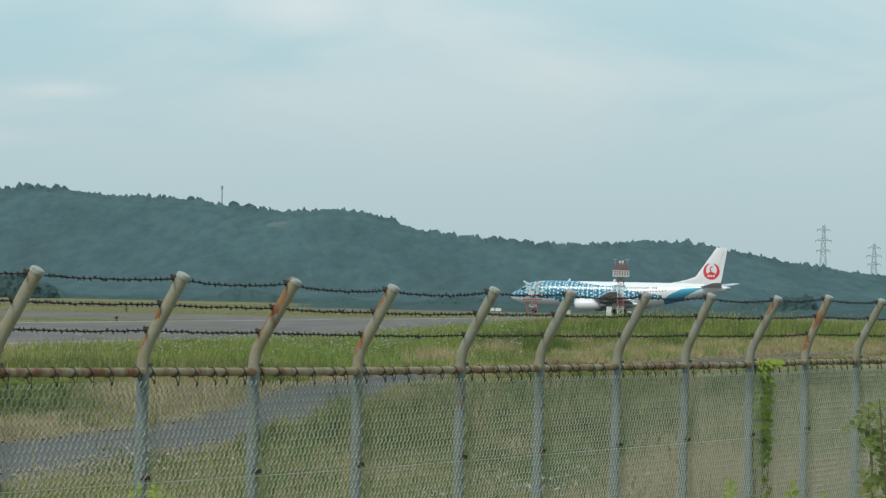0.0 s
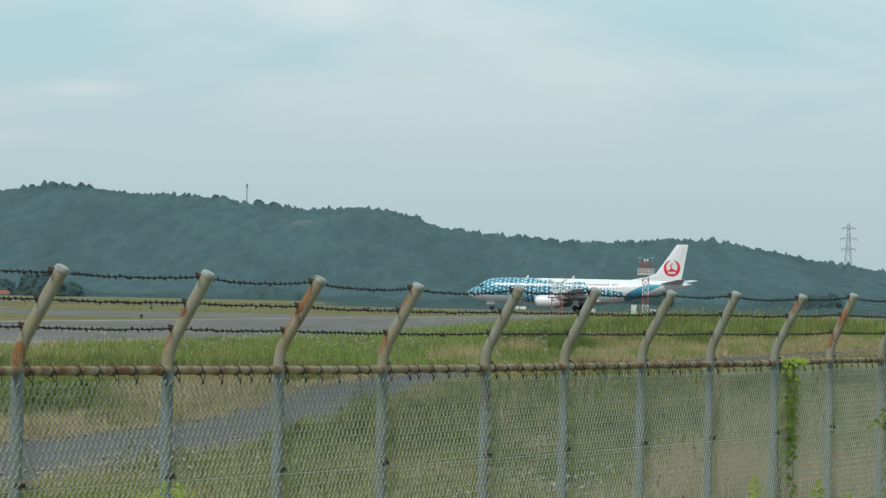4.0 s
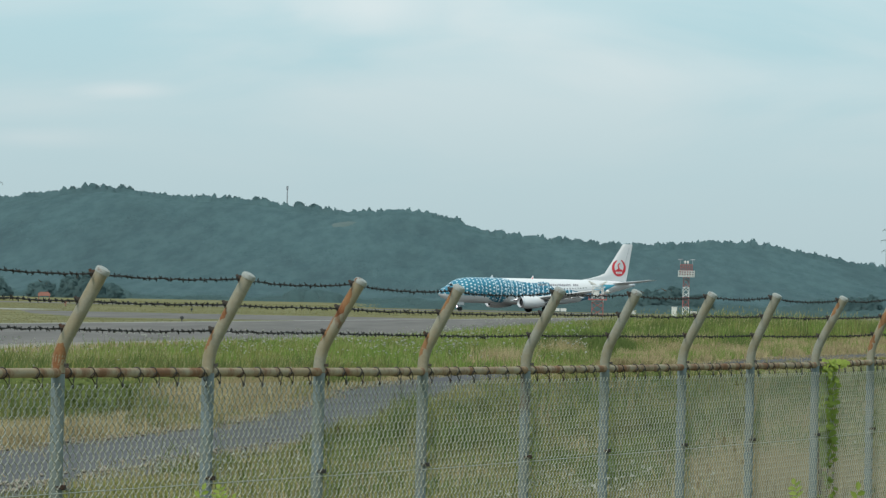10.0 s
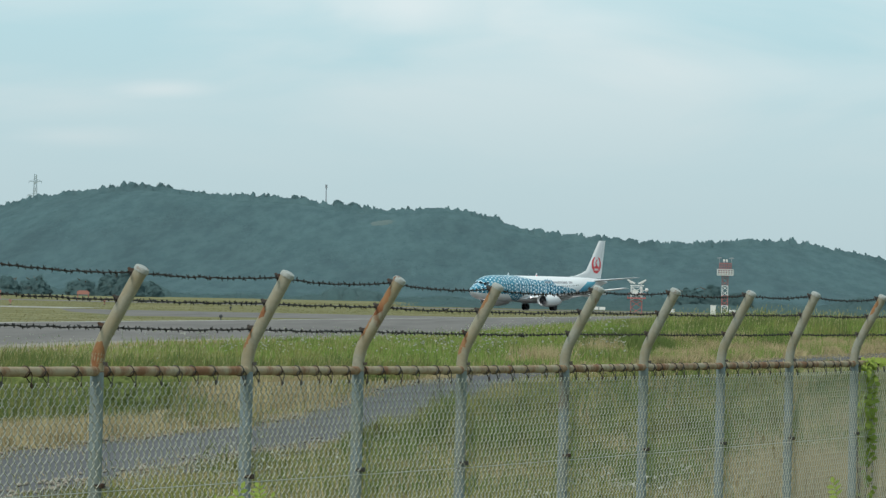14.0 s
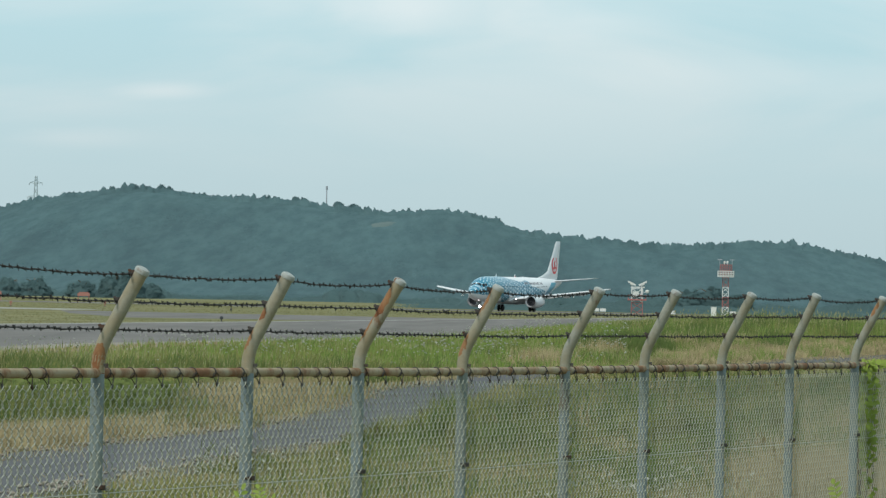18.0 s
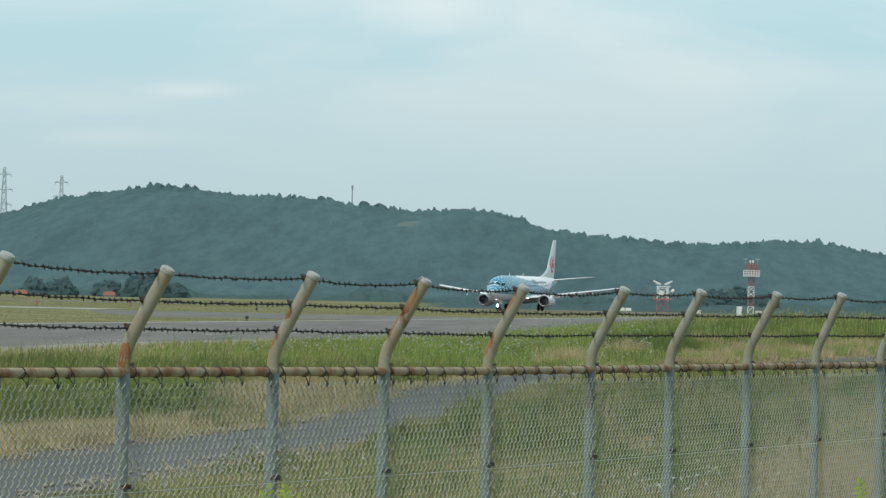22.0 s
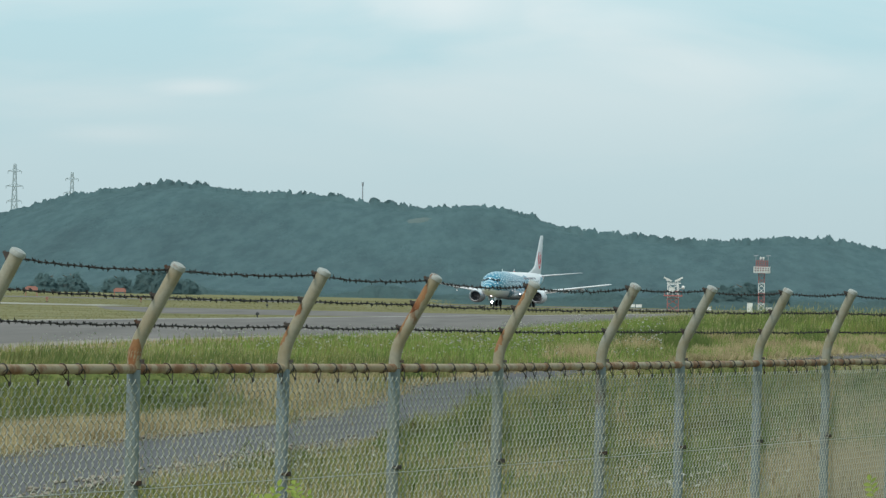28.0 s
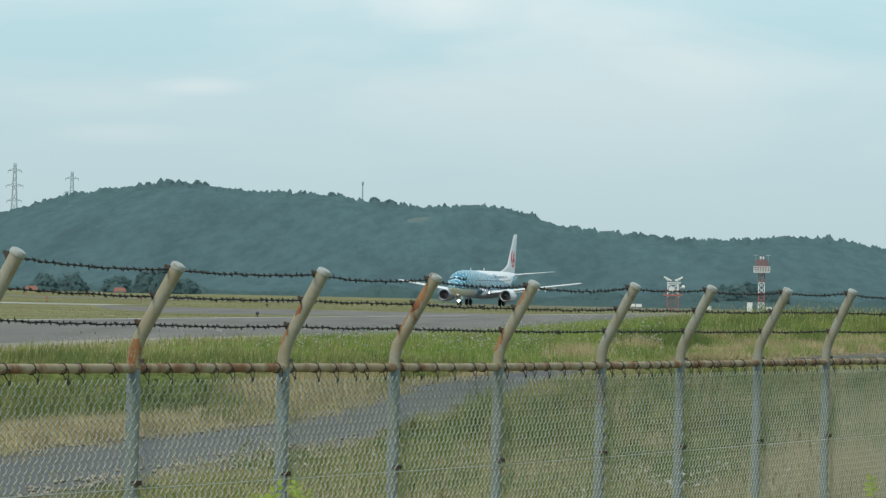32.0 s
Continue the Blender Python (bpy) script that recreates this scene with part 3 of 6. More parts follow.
# ---------------------------------------------------------------- grasses
def blades(x, y, h, w, lean=0.3):
    """One bent blade (a narrow triangle) at each place: (verts, faces)."""
    n = len(x)
    z = land(x, y)
    a = rng.uniform(0, 2 * math.pi, n)
    b = rng.uniform(0, 2 * math.pi, n)
    l = h * lean * rng.random(n)
    ax, ay = np.cos(a) * w, np.sin(a) * w
    p = np.stack([x, y, z - 0.02], 1)
    v = np.stack([p + np.stack([ax, ay, 0 * x], 1), p - np.stack([ax, ay, 0 * x], 1),
                  p + np.stack([np.cos(b) * l + 0.1 * l, np.sin(b) * l, h], 1)], 1).reshape(-1, 3)
    return v, np.arange(3 * n).reshape(-1, 3)


def spread(n, y0, y1, u0=-0.128, u1=0.1, power=1.0):
    """Places over the wedge of land that the camera's view takes in."""
    y = y0 + (y1 - y0) * rng.random(n) ** power
    return rng.uniform(u0, u1, n) * y, y


def patchy(x, y, size, seed):
    """A smooth 0 to 1 field over the land."""
    r = np.random.default_rng(seed)
    s = 0
    for i in range(7):
        k1, ph = r.normal(size=2) / size * (1 + i * 0.35), r.uniform(0, 6.28)
        s = s + np.sin(x * k1[0] * 2.2 + y * k1[1] * 0.7 + ph)
    return np.clip(0.5 + s / 6, 0, 1)


def runway_right(y):
    return np.interp(y, [-240, 200, 304, 590, 686], [-68, -17.4, -2, 31, 42])


def runway_left(y):
    return np.interp(y, [-240, 304, 590, 686], [-91.5, -28.5, 4.5, 15.5])


def keep(x, y, pad=0.0):
    """True where neither road nor runway lies."""
    e = road_edge(y)
    on_road = (x > e - pad) & (x < e + 3.1 + pad)
    on_run = (x > runway_left(y) - pad) & (x < runway_right(y) + pad)
    return ~(on_road | on_run)


def arched(x, y, h, w, lean=0.5, wind=0.12):
    """Blades that rise and bow over: a quad and a tip each, as three triangles."""
    n = len(x)
    z = land(x, y) - 0.02
    a, b = rng.uniform(0, 2 * math.pi, n), rng.uniform(0, 2 * math.pi, n)
    l = h * lean * rng.random(n)
    side = np.stack([np.cos(a) * w, np.sin(a) * w, 0 * x], 1)
    p = np.stack([x, y, z], 1)
    way = np.stack([np.cos(b) * l + wind * h, np.sin(b) * l, 0 * x], 1)
    mid = p + way * 0.35 + np.stack([0 * x, 0 * x, h * 0.66], 1)
    tip = p + way + np.stack([0 * x, 0 * x, h], 1)
    v = np.stack([p + side * 0.8, p - side * 0.8, mid + side * 0.75, mid - side * 0.75, tip], 1).reshape(-1, 3)
    o = (np.arange(n) * 5)[:, None, None]
    f = (np.array([[0, 1, 3], [0, 3, 2], [2, 3, 4]])[None] + o).reshape(-1, 3)
    return v, f


def plumes(x, y, h, size):
    """Feathery seed heads on thin stalks."""
    n = len(x)
    z = land(x, y) - 0.02
    b = rng.uniform(0, 2 * math.pi, n)
    lean = h * 0.22 * rng.random(n)
    p = np.stack([x, y, z], 1)
    top = p + np.stack([np.cos(b) * lean + 0.06 * h, np.sin(b) * lean, h], 1)
    wide = np.stack([size, 0 * x, 0 * x], 1)
    long_ = np.stack([0.3 * size * np.cos(b) + 0.8 * size, 0 * x, size * 6.0], 1)
    v = np.stack([p + wide * 0.25, p - wide * 0.25, top, top - long_ * 0.45 + wide * 0.6, top - long_ * 0.6 - wide * 0.6, top + long_ * 0.4], 1).reshape(-1, 3)
    o = (np.arange(n) * 6)[:, None, None]
    return v, (np.array([[0, 1, 2], [3, 4, 5]])[None] + o).reshape(-1, 3)


def clumps(cx, cy, wide, tall, per):
    """Blades of many clumps: places, heights that fall off outwards, and the clump of each blade."""
    n = len(cx)
    i = np.repeat(np.arange(n), per)
    d = rng.normal(0, 1, (n * per, 2))
    x, y = cx[i] + d[:, 0] * wide[i], cy[i] + d[:, 1] * wide[i] * 1.3
    h = tall[i] * np.exp(-0.16 * (d ** 2).sum(1)) * rng.uniform(0.55, 1.1, len(i))
    return x, y, h, i


# between fence and road, seen through the mesh: a low sward, then tussocks that stand out of it
x, y = spread(120000, 50, 150, power=1.25)
s = keep(x, y, 0.05)
x, y = x[s], y[s]
px, far_side = x / y * LENS, road_edge(y) - x
verge = np.clip(1.2 - far_side / (1.8 - 1.0 * soft(-690, -600, px)), 0, 1) * (far_side > 0)
bare = soft(310, 345, px) * (1 - soft(540, 590, px)) * soft(58, 64, y) * (1 - soft(76, 90, y))
dry = rng.random(len(x)) < np.clip(np.where(far_side > 0, 0.06 + (0.92 - 0.35 * soft(-660, -620, px)) * np.minimum(verge * 2, 1), 0.12 + 0.4 * (1 - soft(0.25, 0.55, patchy(x, y, 2.2, 13))) + 0.2 * soft(300, 460, px) + 0.6 * bare), 0, 0.92)
trodden = 1 - (1 - soft(0.2, 2.4, x - road_edge(y) - 3.4)) * (far_side < 0) * (1 - soft(78, 88, y))
h = rng.uniform(0.06, 0.3, len(x)) * (0.5 + 0.5 * trodden) * (1 - 0.45 * verge) * (1 - 0.6 * bare)
for sel, key, nm, lab in ((~dry, "grass", "verge_grass", "rough green grass beside the perimeter road"), (dry, "dry", "dry_verge_grass", "dry straw-coloured grass beside the perimeter road")):
    v, f = blades(x[sel], y[sel], h[sel], 0.007 + y[sel] * 0.00005, 0.8)
    bulk(nm, v, f, M[key], lab, "grass")
nt = 2600
cx, cy = spread(nt, 52, 150, power=1.25)
s = keep(cx, cy, 0.25)
cx, cy = cx[s], cy[s]
nt = len(cx)
px, far_side = cx / cy * LENS, road_edge(cy) - cx
bare = soft(310, 345, px) * (1 - soft(540, 590, px)) * soft(58, 64, cy) * (1 - soft(76, 90, cy))
verge = np.clip(1.3 - far_side / (1.8 - 1.0 * soft(-690, -600, px)), 0, 1) * (far_side > 0)
vig = rng.beta(1.4, 1.8, nt)
lushness = patchy(cx, cy, 2.2, 13)
near_edge = (far_side < 0) & (far_side > -4.8)
trodden = 1 - (1 - soft(0.2, 2.4, cx - road_edge(cy) - 3.4)) * (far_side < 0) * (1 - soft(78, 88, cy))
tall = (0.2 + 0.46 * vig) * (0.48 + 0.52 * trodden) * (0.5 + 0.5 * soft(60, 88, cy)) * (1 - 0.55 * verge) * (1 - 0.5 * bare) * np.where(near_edge, 0.7 - 0.35 * soft(-560, -500, px) * (1 - soft(-380, -340, px)), 1.0) * np.where(far_side > 0, 0.95, 0.7 + 0.75 * soft(0.35, 0.7, lushness))
x, y, h, i = clumps(cx, cy, 0.12 + 0.3 * vig, tall, 62)
s = keep(x, y, -0.25)
x, y, h, i = x[s], y[s], h[s], i[s]
pick = rng.random(nt)
straw = pick < np.clip(np.where(far_side > 0, 0.04 + 0.9 * np.minimum(verge * 2 + 0.4 * (far_side < 2.4) * (px > -610) * (px < -415), 1), 0.08 + 0.35 * (1 - soft(0.25, 0.5, lushness)) + 0.15 * soft(280, 430, px) + 0.5 * bare), 0, 0.9)
deep = (pick > 0.85 - 0.35 * (far_side > 0) - 0.6 * soft(0.45, 0.7, lushness) * (far_side < 0)) & ~straw
mixed = rng.random(len(x))
straw_b = np.where(straw[i], mixed < 0.8, mixed < 0.1)
deep_b = deep[i] & ~straw_b
mid_b = ~straw_b & ~deep_b
for sel, key, nm, lab in ((mid_b, "grass", "tussock_grass", "green tussocks of rough grass by the fence"), (deep_b, "deep", "deep_green_grass", "deep green tussocks of lush grass by the road"),
                          (straw_b, "dry", "straw_grass", "straw-coloured tussocks of dead grass by the road")):
    v, f = arched(x[sel], y[sel], h[sel], 0.003 + y[sel] * 0.00007, 0.85)
    bulk(nm, v, f, M[key], lab, "grass")
# tall clumps on the near bank, in the open and where they lean over the road
BANK = ((-345, 77, 0.42, 0), (-322, 78, 0.62, 0), (-296, 80, 0.8, 0), (-268, 81, 0.86, 0), (-240, 83, 0.8, 1), (-212, 84, 0.84, 0), (-186, 86, 0.86, 0), (-158, 88, 0.8, 1), (-300, 74, 0.6, 0), (-255, 76, 0.66, 1), (-205, 78, 0.66, 1), (-160, 79, 0.62, 0),
        (-128, 86, 0.72, 0), (-112, 76, 0.62, 1), (-84, 74, 0.66, 1), (-58, 77, 0.7, 1), (-30, 75, 0.62, 1), (0, 78, 0.64, 0), (22, 80, 0.62, 1), (-95, 92, 0.66, 1), (-50, 95, 0.66, 0), (-5, 98, 0.7, 0), (40, 104, 0.6, 0),
        (122, 90, 0.72, 1), (146, 92, 0.85, 1), (136, 84, 0.6, 1), (180, 82, 0.7, 0), (212, 80, 0.76, 0), (246, 81, 0.78, 0), (278, 83, 0.8, 0), (302, 86, 0.66, 1), (230, 73, 0.55, 0), (268, 74, 0.55, 1), (196, 72, 0.5, 1), (310, 78, 0.5, 1),
        (360, 92, 0.5, 1), (392, 96, 0.55, 0), (440, 100, 0.5, 0), (60, 72, 0.42, 1), (98, 70, 0.4, 1), (160, 64, 0.4, 1), (205, 64, 0.4, 1), (250, 65, 0.42, 1), (-520, 67, 0.4, 0))
bx, by, bh, deep = (np.array(c) for c in zip(*[(px / LENS * d, d, h, k_) for px, d, h, k_ in BANK]))
bx, by = np.repeat(bx, 9) + rng.normal(0, 0.1, 9 * len(bx)), np.repeat(by, 9) + rng.normal(0, 1.1, 9 * len(by))
x, y, h, i = clumps(bx, by, rng.uniform(0.07, 0.15, len(bx)), np.repeat(bh, 9) * rng.uniform(0.68, 1.12, len(bx)) * (0.56 + 0.44 * soft(-275, -150, bx / by * LENS)), 80)
s = keep(x, y, -0.3)
x, y, h, i = x[s], y[s], h[s], i[s]
dark = (rng.random(len(bx)) < np.where(np.repeat(deep, 9) > 0, 0.85, 0.3))[i]
for sel, key, nm, lab in ((dark, "deep", "deep_bank_grass", "tall deep green grass clumps on the bank by the fence"), (~dark, "grass", "bank_grass", "tall green grass clumps on the bank by the fence")):
    v, f = arched(x[sel], y[sel], h[sel], 0.004 + y[sel] * 0.00006, 0.6)
    bulk(nm, v, f, M[key], lab, "grass")
# thick green grass beyond the road
cx, cy = spread(1300, 82, 150, -0.128, -0.02)
s = (road_edge(cy) - cx > 2.0 - 1.5 * soft(-690, -560, cx / cy * LENS) + 1.9 * soft(-625, -600, cx / cy * LENS) * (1 - soft(-430, -400, cx / cy * LENS))) & (cx > runway_right(cy) + 4)
cx, cy = cx[s], cy[s]
vig = rng.random(len(cx))
x, y, h, i = clumps(cx, cy, 0.2 + 0.25 * vig, 0.3 + 0.42 * vig * (0.5 + patchy(cx, cy, 3, 51)), 60)
green = (rng.random(len(cx)) < 0.5)[i]
for sel, key, nm, lab in ((green, "deep", "roadside_deep_grass", "deep green grass clumps on the far side of the road"), (~green, "grass", "roadside_grass", "thick green grass on the far side of the road")):
    v, f = arched(x[sel], y[sel], h[sel], 0.006 + y[sel] * 0.00005, 0.5)
    bulk(nm, v, f, M[key], lab, "grass")
# ragged tufts that overhang both edges of the road
ny_ = 1100
ty0 = rng.uniform(52, 290, ny_)
near = rng.random(ny_) < 0.6
tx0 = np.where(near, road_edge(ty0) + 3.1 + 0.5 * (1 - soft(70, 95, ty0)) + 1.6 * rng.random(ny_) ** 1.7, road_edge(ty0) + 0.25 - 1.0 * rng.random(ny_) ** 1.5)
tall_ = rng.uniform(0.12, 0.5, ny_) * np.where(near, 0.38 + 0.65 * soft(74, 96, ty0), 0.5) * (1 - 0.55 * soft(150, 200, ty0))
x, y, h, i = clumps(tx0, ty0, 0.14 + 0.14 * rng.random(ny_), tall_, 46)
straw = np.where(near, rng.random(ny_) < 0.35, rng.random(ny_) < 0.75)[i]
for sel, key, nm, lab in ((~straw, "grass", "edge_grass", "ragged green tufts at the edge of the road"), (straw, "dry", "dry_edge_grass", "ragged straw tufts at the edge of the road")):
    v, f = blades(x[sel], y[sel], h[sel], 0.006 + y[sel] * 0.00005, 0.7)
    bulk(nm, v, f, M[key], lab, "grass")
c = np.stack([np.repeat(tx0, 3) + rng.normal(0, 0.25, ny_ * 3), np.repeat(ty0, 3), np.repeat(tall_, 3) * rng.uniform(0.7, 1.2, ny_ * 3) - 0.2], 1)[(rng.random(ny_ * 3) < 0.4) & np.repeat(near & (ty0 < 140), 3)]
v, f = leaf_cloud(c, rng.uniform(0.012, 0.024, len(c)), 6, 0.7, 0.6)
bulk("roadside_flowers", v, f, M["flower"], "small white flower heads at the edge of the road", "flowers")
y = rng.uniform(60, 300, 26000)
inward = rng.exponential(0.28, len(y)) * (0.35 + 1.3 * patchy(y * 0.0, y, 6, 33)) * (1 + 1.4 * soft(170, 220, y))
x = np.where(rng.random(len(y)) < 0.5, road_edge(y) + inward - 0.1, road_edge(y) + 3.5 - inward)
v, f = blades(x, y, rng.uniform(0.03, 0.13, len(x)), 0.008 + y * 0.00006, 1.2)
bulk("creeping_straw", v, f, M["dry"], "flattened straw creeping over the edges of the road", "grass")
# loose gravel and clods along the road's edges
y = 52 + 170 * rng.random(2400) ** 1.2
x = road_edge(y) + np.where(rng.random(2400) < 0.5, -0.1 + 0.5 * rng.random(2400) ** 2, 3.1 - 0.6 * rng.random(2400) ** 2)
c = np.stack([x, y, land(x, y) + 0.035], 1)
r_ = rng.uniform(0.012, 0.04, len(x))
cv = c[:, None, :] + ICO_V[None] * (r_[:, None, None] * (0.7 + 0.5 * rng.random((len(x), len(ICO_V), 1)))) * np.array([1.3, 1.3, 0.7])
cf = ICO_F[None] + (np.arange(len(x)) * len(ICO_V))[:, None, None]
bulk("road_gravel", cv.reshape(-1, 3), cf.reshape(-1, 3), M["shoulder"], "loose pale gravel along the edges of the road", "gravel")
# pale dead tussocks that stand up on the far verge
dx_, dy_, dh = (np.array(c) for c in zip(*[(px / LENS * d, d, h) for px, d, h in ((-592, 100, 0.34), (-576, 101, 0.5), (-562, 101, 0.56), (-548, 102, 0.5), (-534, 103, 0.36), (-492, 106, 0.4), (-474, 107, 0.46), (-452, 109, 0.4), (-426, 112, 0.34),
                                                                                  (-860, 82, 0.26), (-905, 80, 0.28), (-950, 79, 0.28), (-1000, 78, 0.26), (-800, 85, 0.26), (-740, 88, 0.24), (-680, 92, 0.24))]))
x, y, h, i = clumps(np.repeat(dx_, 5) + rng.normal(0, 0.08, 5 * len(dx_)), np.repeat(dy_, 5) + rng.normal(0, 0.6, 5 * len(dx_)), np.full(5 * len(dx_), 0.1), np.repeat(dh, 5), 90)
s = keep(x, y, 0.0)
v, f = arched(x[s], y[s], h[s], 0.006 + y[s] * 0.00004, 0.9)
bulk("pale_tussocks", v, f, M["straw"], "pale dead grass tussocks standing on the road verge", "grass")
# seed stalks that stand above the rest
x, y = spread(5200, 52, 150, power=1.2)
s = keep(x, y, 0.2) & (patchy(x, y, 4, 8) > 0.4) & (x > runway_right(y) + 4)
x, y = x[s], y[s]
v, f = plumes(x, y, rng.uniform(0.35, 0.75, len(x)) * (0.55 + 0.45 * soft(60, 90, y)), 0.005 + y * 0.00008)
bulk("seed_stalks", v, f, M["plume"], "thin pale seed heads on stalks above the grass", "grass")
# a belt of dead grass along the far side of the road where it bends off
y = rng.uniform(158, 275, 80000)
x = road_edge(y) - 0.2 - 7.0 * rng.random(len(y)) ** 1.1 * soft(160, 225, y)
s = (x / y * LENS > 50 + 60 * rng.random(len(y))) & (x / y * LENS < 1150)
x, y = x[s], y[s]
h = rng.uniform(0.1, 0.42, len(x)) * (0.35 + 0.9 * patchy(x, y, 3, 17))
green = rng.random(len(x)) < 0.03 + 0.4 * soft(0.55, 0.85, patchy(x, y, 4, 27))
v, f = blades(x[~green], y[~green], h[~green], 0.008 + y[~green] * 0.00006, 0.9)
bulk("dead_grass_belt", v, f, M["dry"], "belt of dead straw-coloured grass beside the road", "grass")
v, f = blades(x[green], y[green], h[green] * 1.2, 0.008 + y[green] * 0.00006, 0.6)
bulk("green_grass_belt", v, f, M["lush"], "green grass mixed into the dead belt beside the road", "grass")
# straw tussocks on the far verge and on the near bank
tx, ty = [], []
for px, dist, n in ((-565, 101, 1500), (-550, 103, 900), (-478, 108, 1100), (-455, 112, 700), (-1020, 74, 1500), (-990, 75, 900), (-960, 76, 1500), (-930, 78, 900), (-900, 78, 1500), (-850, 80, 1300), (-800, 82, 800), (-760, 83, 600), (-710, 85, 500), (-400, 118, 400), (-350, 124, 300), (490, 62, 1100), (510, 58, 1100), (470, 66, 900), (540, 60, 900), (455, 60, 700), (700, 64, 700),
                    (95, 205, 700), (10, 178, 500), (-20, 176, 400), (230, 228, 600), (330, 238, 700)):
    tx.append(px / LENS * dist + rng.normal(0, 0.45, n))
    ty.append(dist + rng.normal(0, 1.6, n))
x, y = np.concatenate(tx), np.concatenate(ty)
s = keep(x, y, 0.1)
x, y = x[s], y[s]
v, f = blades(x, y, rng.uniform(0.12, 0.45, len(x)) * np.where(x / y * LENS < -640, 0.85, 1.6), 0.006 + y * 0.00005, 0.8)
bulk("straw_tussocks", v, f, M["dry"], "pale straw tussocks along the road verge", "grass")
# the field between road and runway and over the swell: a sward, then tall clumps
x, y = spread(110000, 122, 470, power=0.9)
s = keep(x, y, 0.3) & (x > runway_right(y) + 2.6)
x, y = x[s], y[s]
px, beyond = x / y * LENS, x < road_edge(y) - 0.5
near_road = np.clip(1 - (road_edge(y) - x) / (2.5 + 5.5 * soft(40, 110, px) * soft(165, 215, y)), 0, 1) * beyond
dry = rng.random(len(x)) < np.clip(0.03 + 0.6 * (1 - soft(-820, -500, px)) * (0.5 + 0.5 * soft(0.3, 0.7, patchy(x, y, 5, 71))) + np.minimum(1.7 * near_road, 0.9) + (0.3 + 0.45 * soft(100, 320, px)) * (~beyond), 0, 0.9)
h = rng.uniform(0.14, 0.42, len(x)) * np.where(dry, 0.75, 1.0) * np.where(beyond, 1.0, 0.75 - 0.5 * soft(300, 430, px))
olive = ~dry & (rng.random(len(x)) < 0.55 * (1 - soft(-700, -300, px)))
for sel, key, nm, lab in ((~dry & ~olive, "lush", "field_grass", "bright green grass between road and runway"), (olive, "grass", "olive_field_grass", "olive grass at the near end of the field"), (dry, "dry", "dry_field_grass", "dry pale grass among the green of the field")):
    v, f = blades(x[sel], y[sel], h[sel], 0.009 + y[sel] * 0.00007, 0.6)
    bulk(nm, v, f, M[key], lab, "grass")
cx, cy = spread(5200, 125, 330, power=0.75)
px = cx / cy * LENS
right = soft(-100, 330, px)
nearby = road_edge(cy) - cx
s = keep(cx, cy, 0.6) & (cx > runway_right(cy) + 3.0) & (nearby > 0.8 + 5.0 * soft(40, 110, px) * soft(165, 215, cy))
cx, cy, px, right, nearby = cx[s], cy[s], px[s], right[s], nearby[s]
vig = rng.beta(1.6, 1.6, len(cx))
tall = (0.24 + 0.2 * vig + (0.22 + 0.42 * vig) * right * soft(190, 250, cy)) * (0.75 + 0.5 * patchy(cx, cy, 6, 11)) * (0.35 + 0.65 * soft(3, 11, cx - runway_right(cy)))
x, y, h, i = clumps(cx, cy, 0.22 + 0.35 * vig, tall, 58)
kind = rng.random(len(cx)) + 0.5 * (patchy(cx, cy, 7, 91) - 0.5) + 0.2 * soft(20, 120, px)
light, deep = (kind < 0.5 + 0.12 * (1 - soft(-420, -120, px)))[i], (kind >= 0.82 + 0.3 * (1 - soft(-420, -120, px)))[i]
fine = 0.006 + y * 0.00005
pale = rng.random(len(x)) < 0.42 * (1 - soft(-820, -480, px))[i]
light, deep = light & ~pale, deep & ~pale
for sel, key, nm, lab in ((pale, "plume", "pale_tall_grass", "pale olive seeding grass at the near end of the field"), (light, "lush", "tall_grass", "tall bright green grass swaying between road and runway"), (deep, "deep", "deep_tall_grass", "tall deep green grass clumps in the field"),
                          (~light & ~deep & ~pale, "grass", "olive_tall_grass", "tall olive grass clumps in the field")):
    v, f = blades(x[sel], y[sel], h[sel], fine[sel], 0.5)
    bulk(nm, v, f, M[key], lab, "grass")
# pale plumes over the tall grass
j = rng.integers(0, len(cx), 4000)
x, y = cx[j] + rng.normal(0, 0.6, len(j)), cy[j] + rng.normal(0, 0.8, len(j))
s = keep(x, y, 0.4) & (x > runway_right(y) + 3)
v, f = plumes(x[s], y[s], (tall[j] * rng.uniform(0.75, 1.12, len(j)))[s], 0.011 + y[s] * 0.00007)
bulk("grass_plumes", v, f, M["plume"], "pale feathery plumes over the tall grass", "grass")
# vigorous green clumps along the edge of the field
cl = np.random.default_rng(61)
cp = np.concatenate([cl.uniform(66, 200, 60), cl.uniform(-560, 60, 60), cl.uniform(200, 420, 40)])
cd = np.concatenate([cl.uniform(205, 235, 60), cl.uniform(190, 240, 60), cl.uniform(225, 262, 40)])
vg = cl.uniform(0.5, 1.0, len(cp)) * np.concatenate([np.full(60, 1.0), np.full(60, 0.3), np.full(40, 0.85)])
x, y, h, i = clumps(cp / LENS * cd, cd, np.full(len(cp), 0.42), vg, 170)
s = keep(x, y, 0.3) & (x > runway_right(y) + 4.0)
v, f = blades(x[s], y[s], h[s], 0.007 + y[s] * 0.00006, 0.4)
bulk("lush_grass_clumps", v, f, M["deep"], "lush tall green grass clumps along the field edge", "grass")
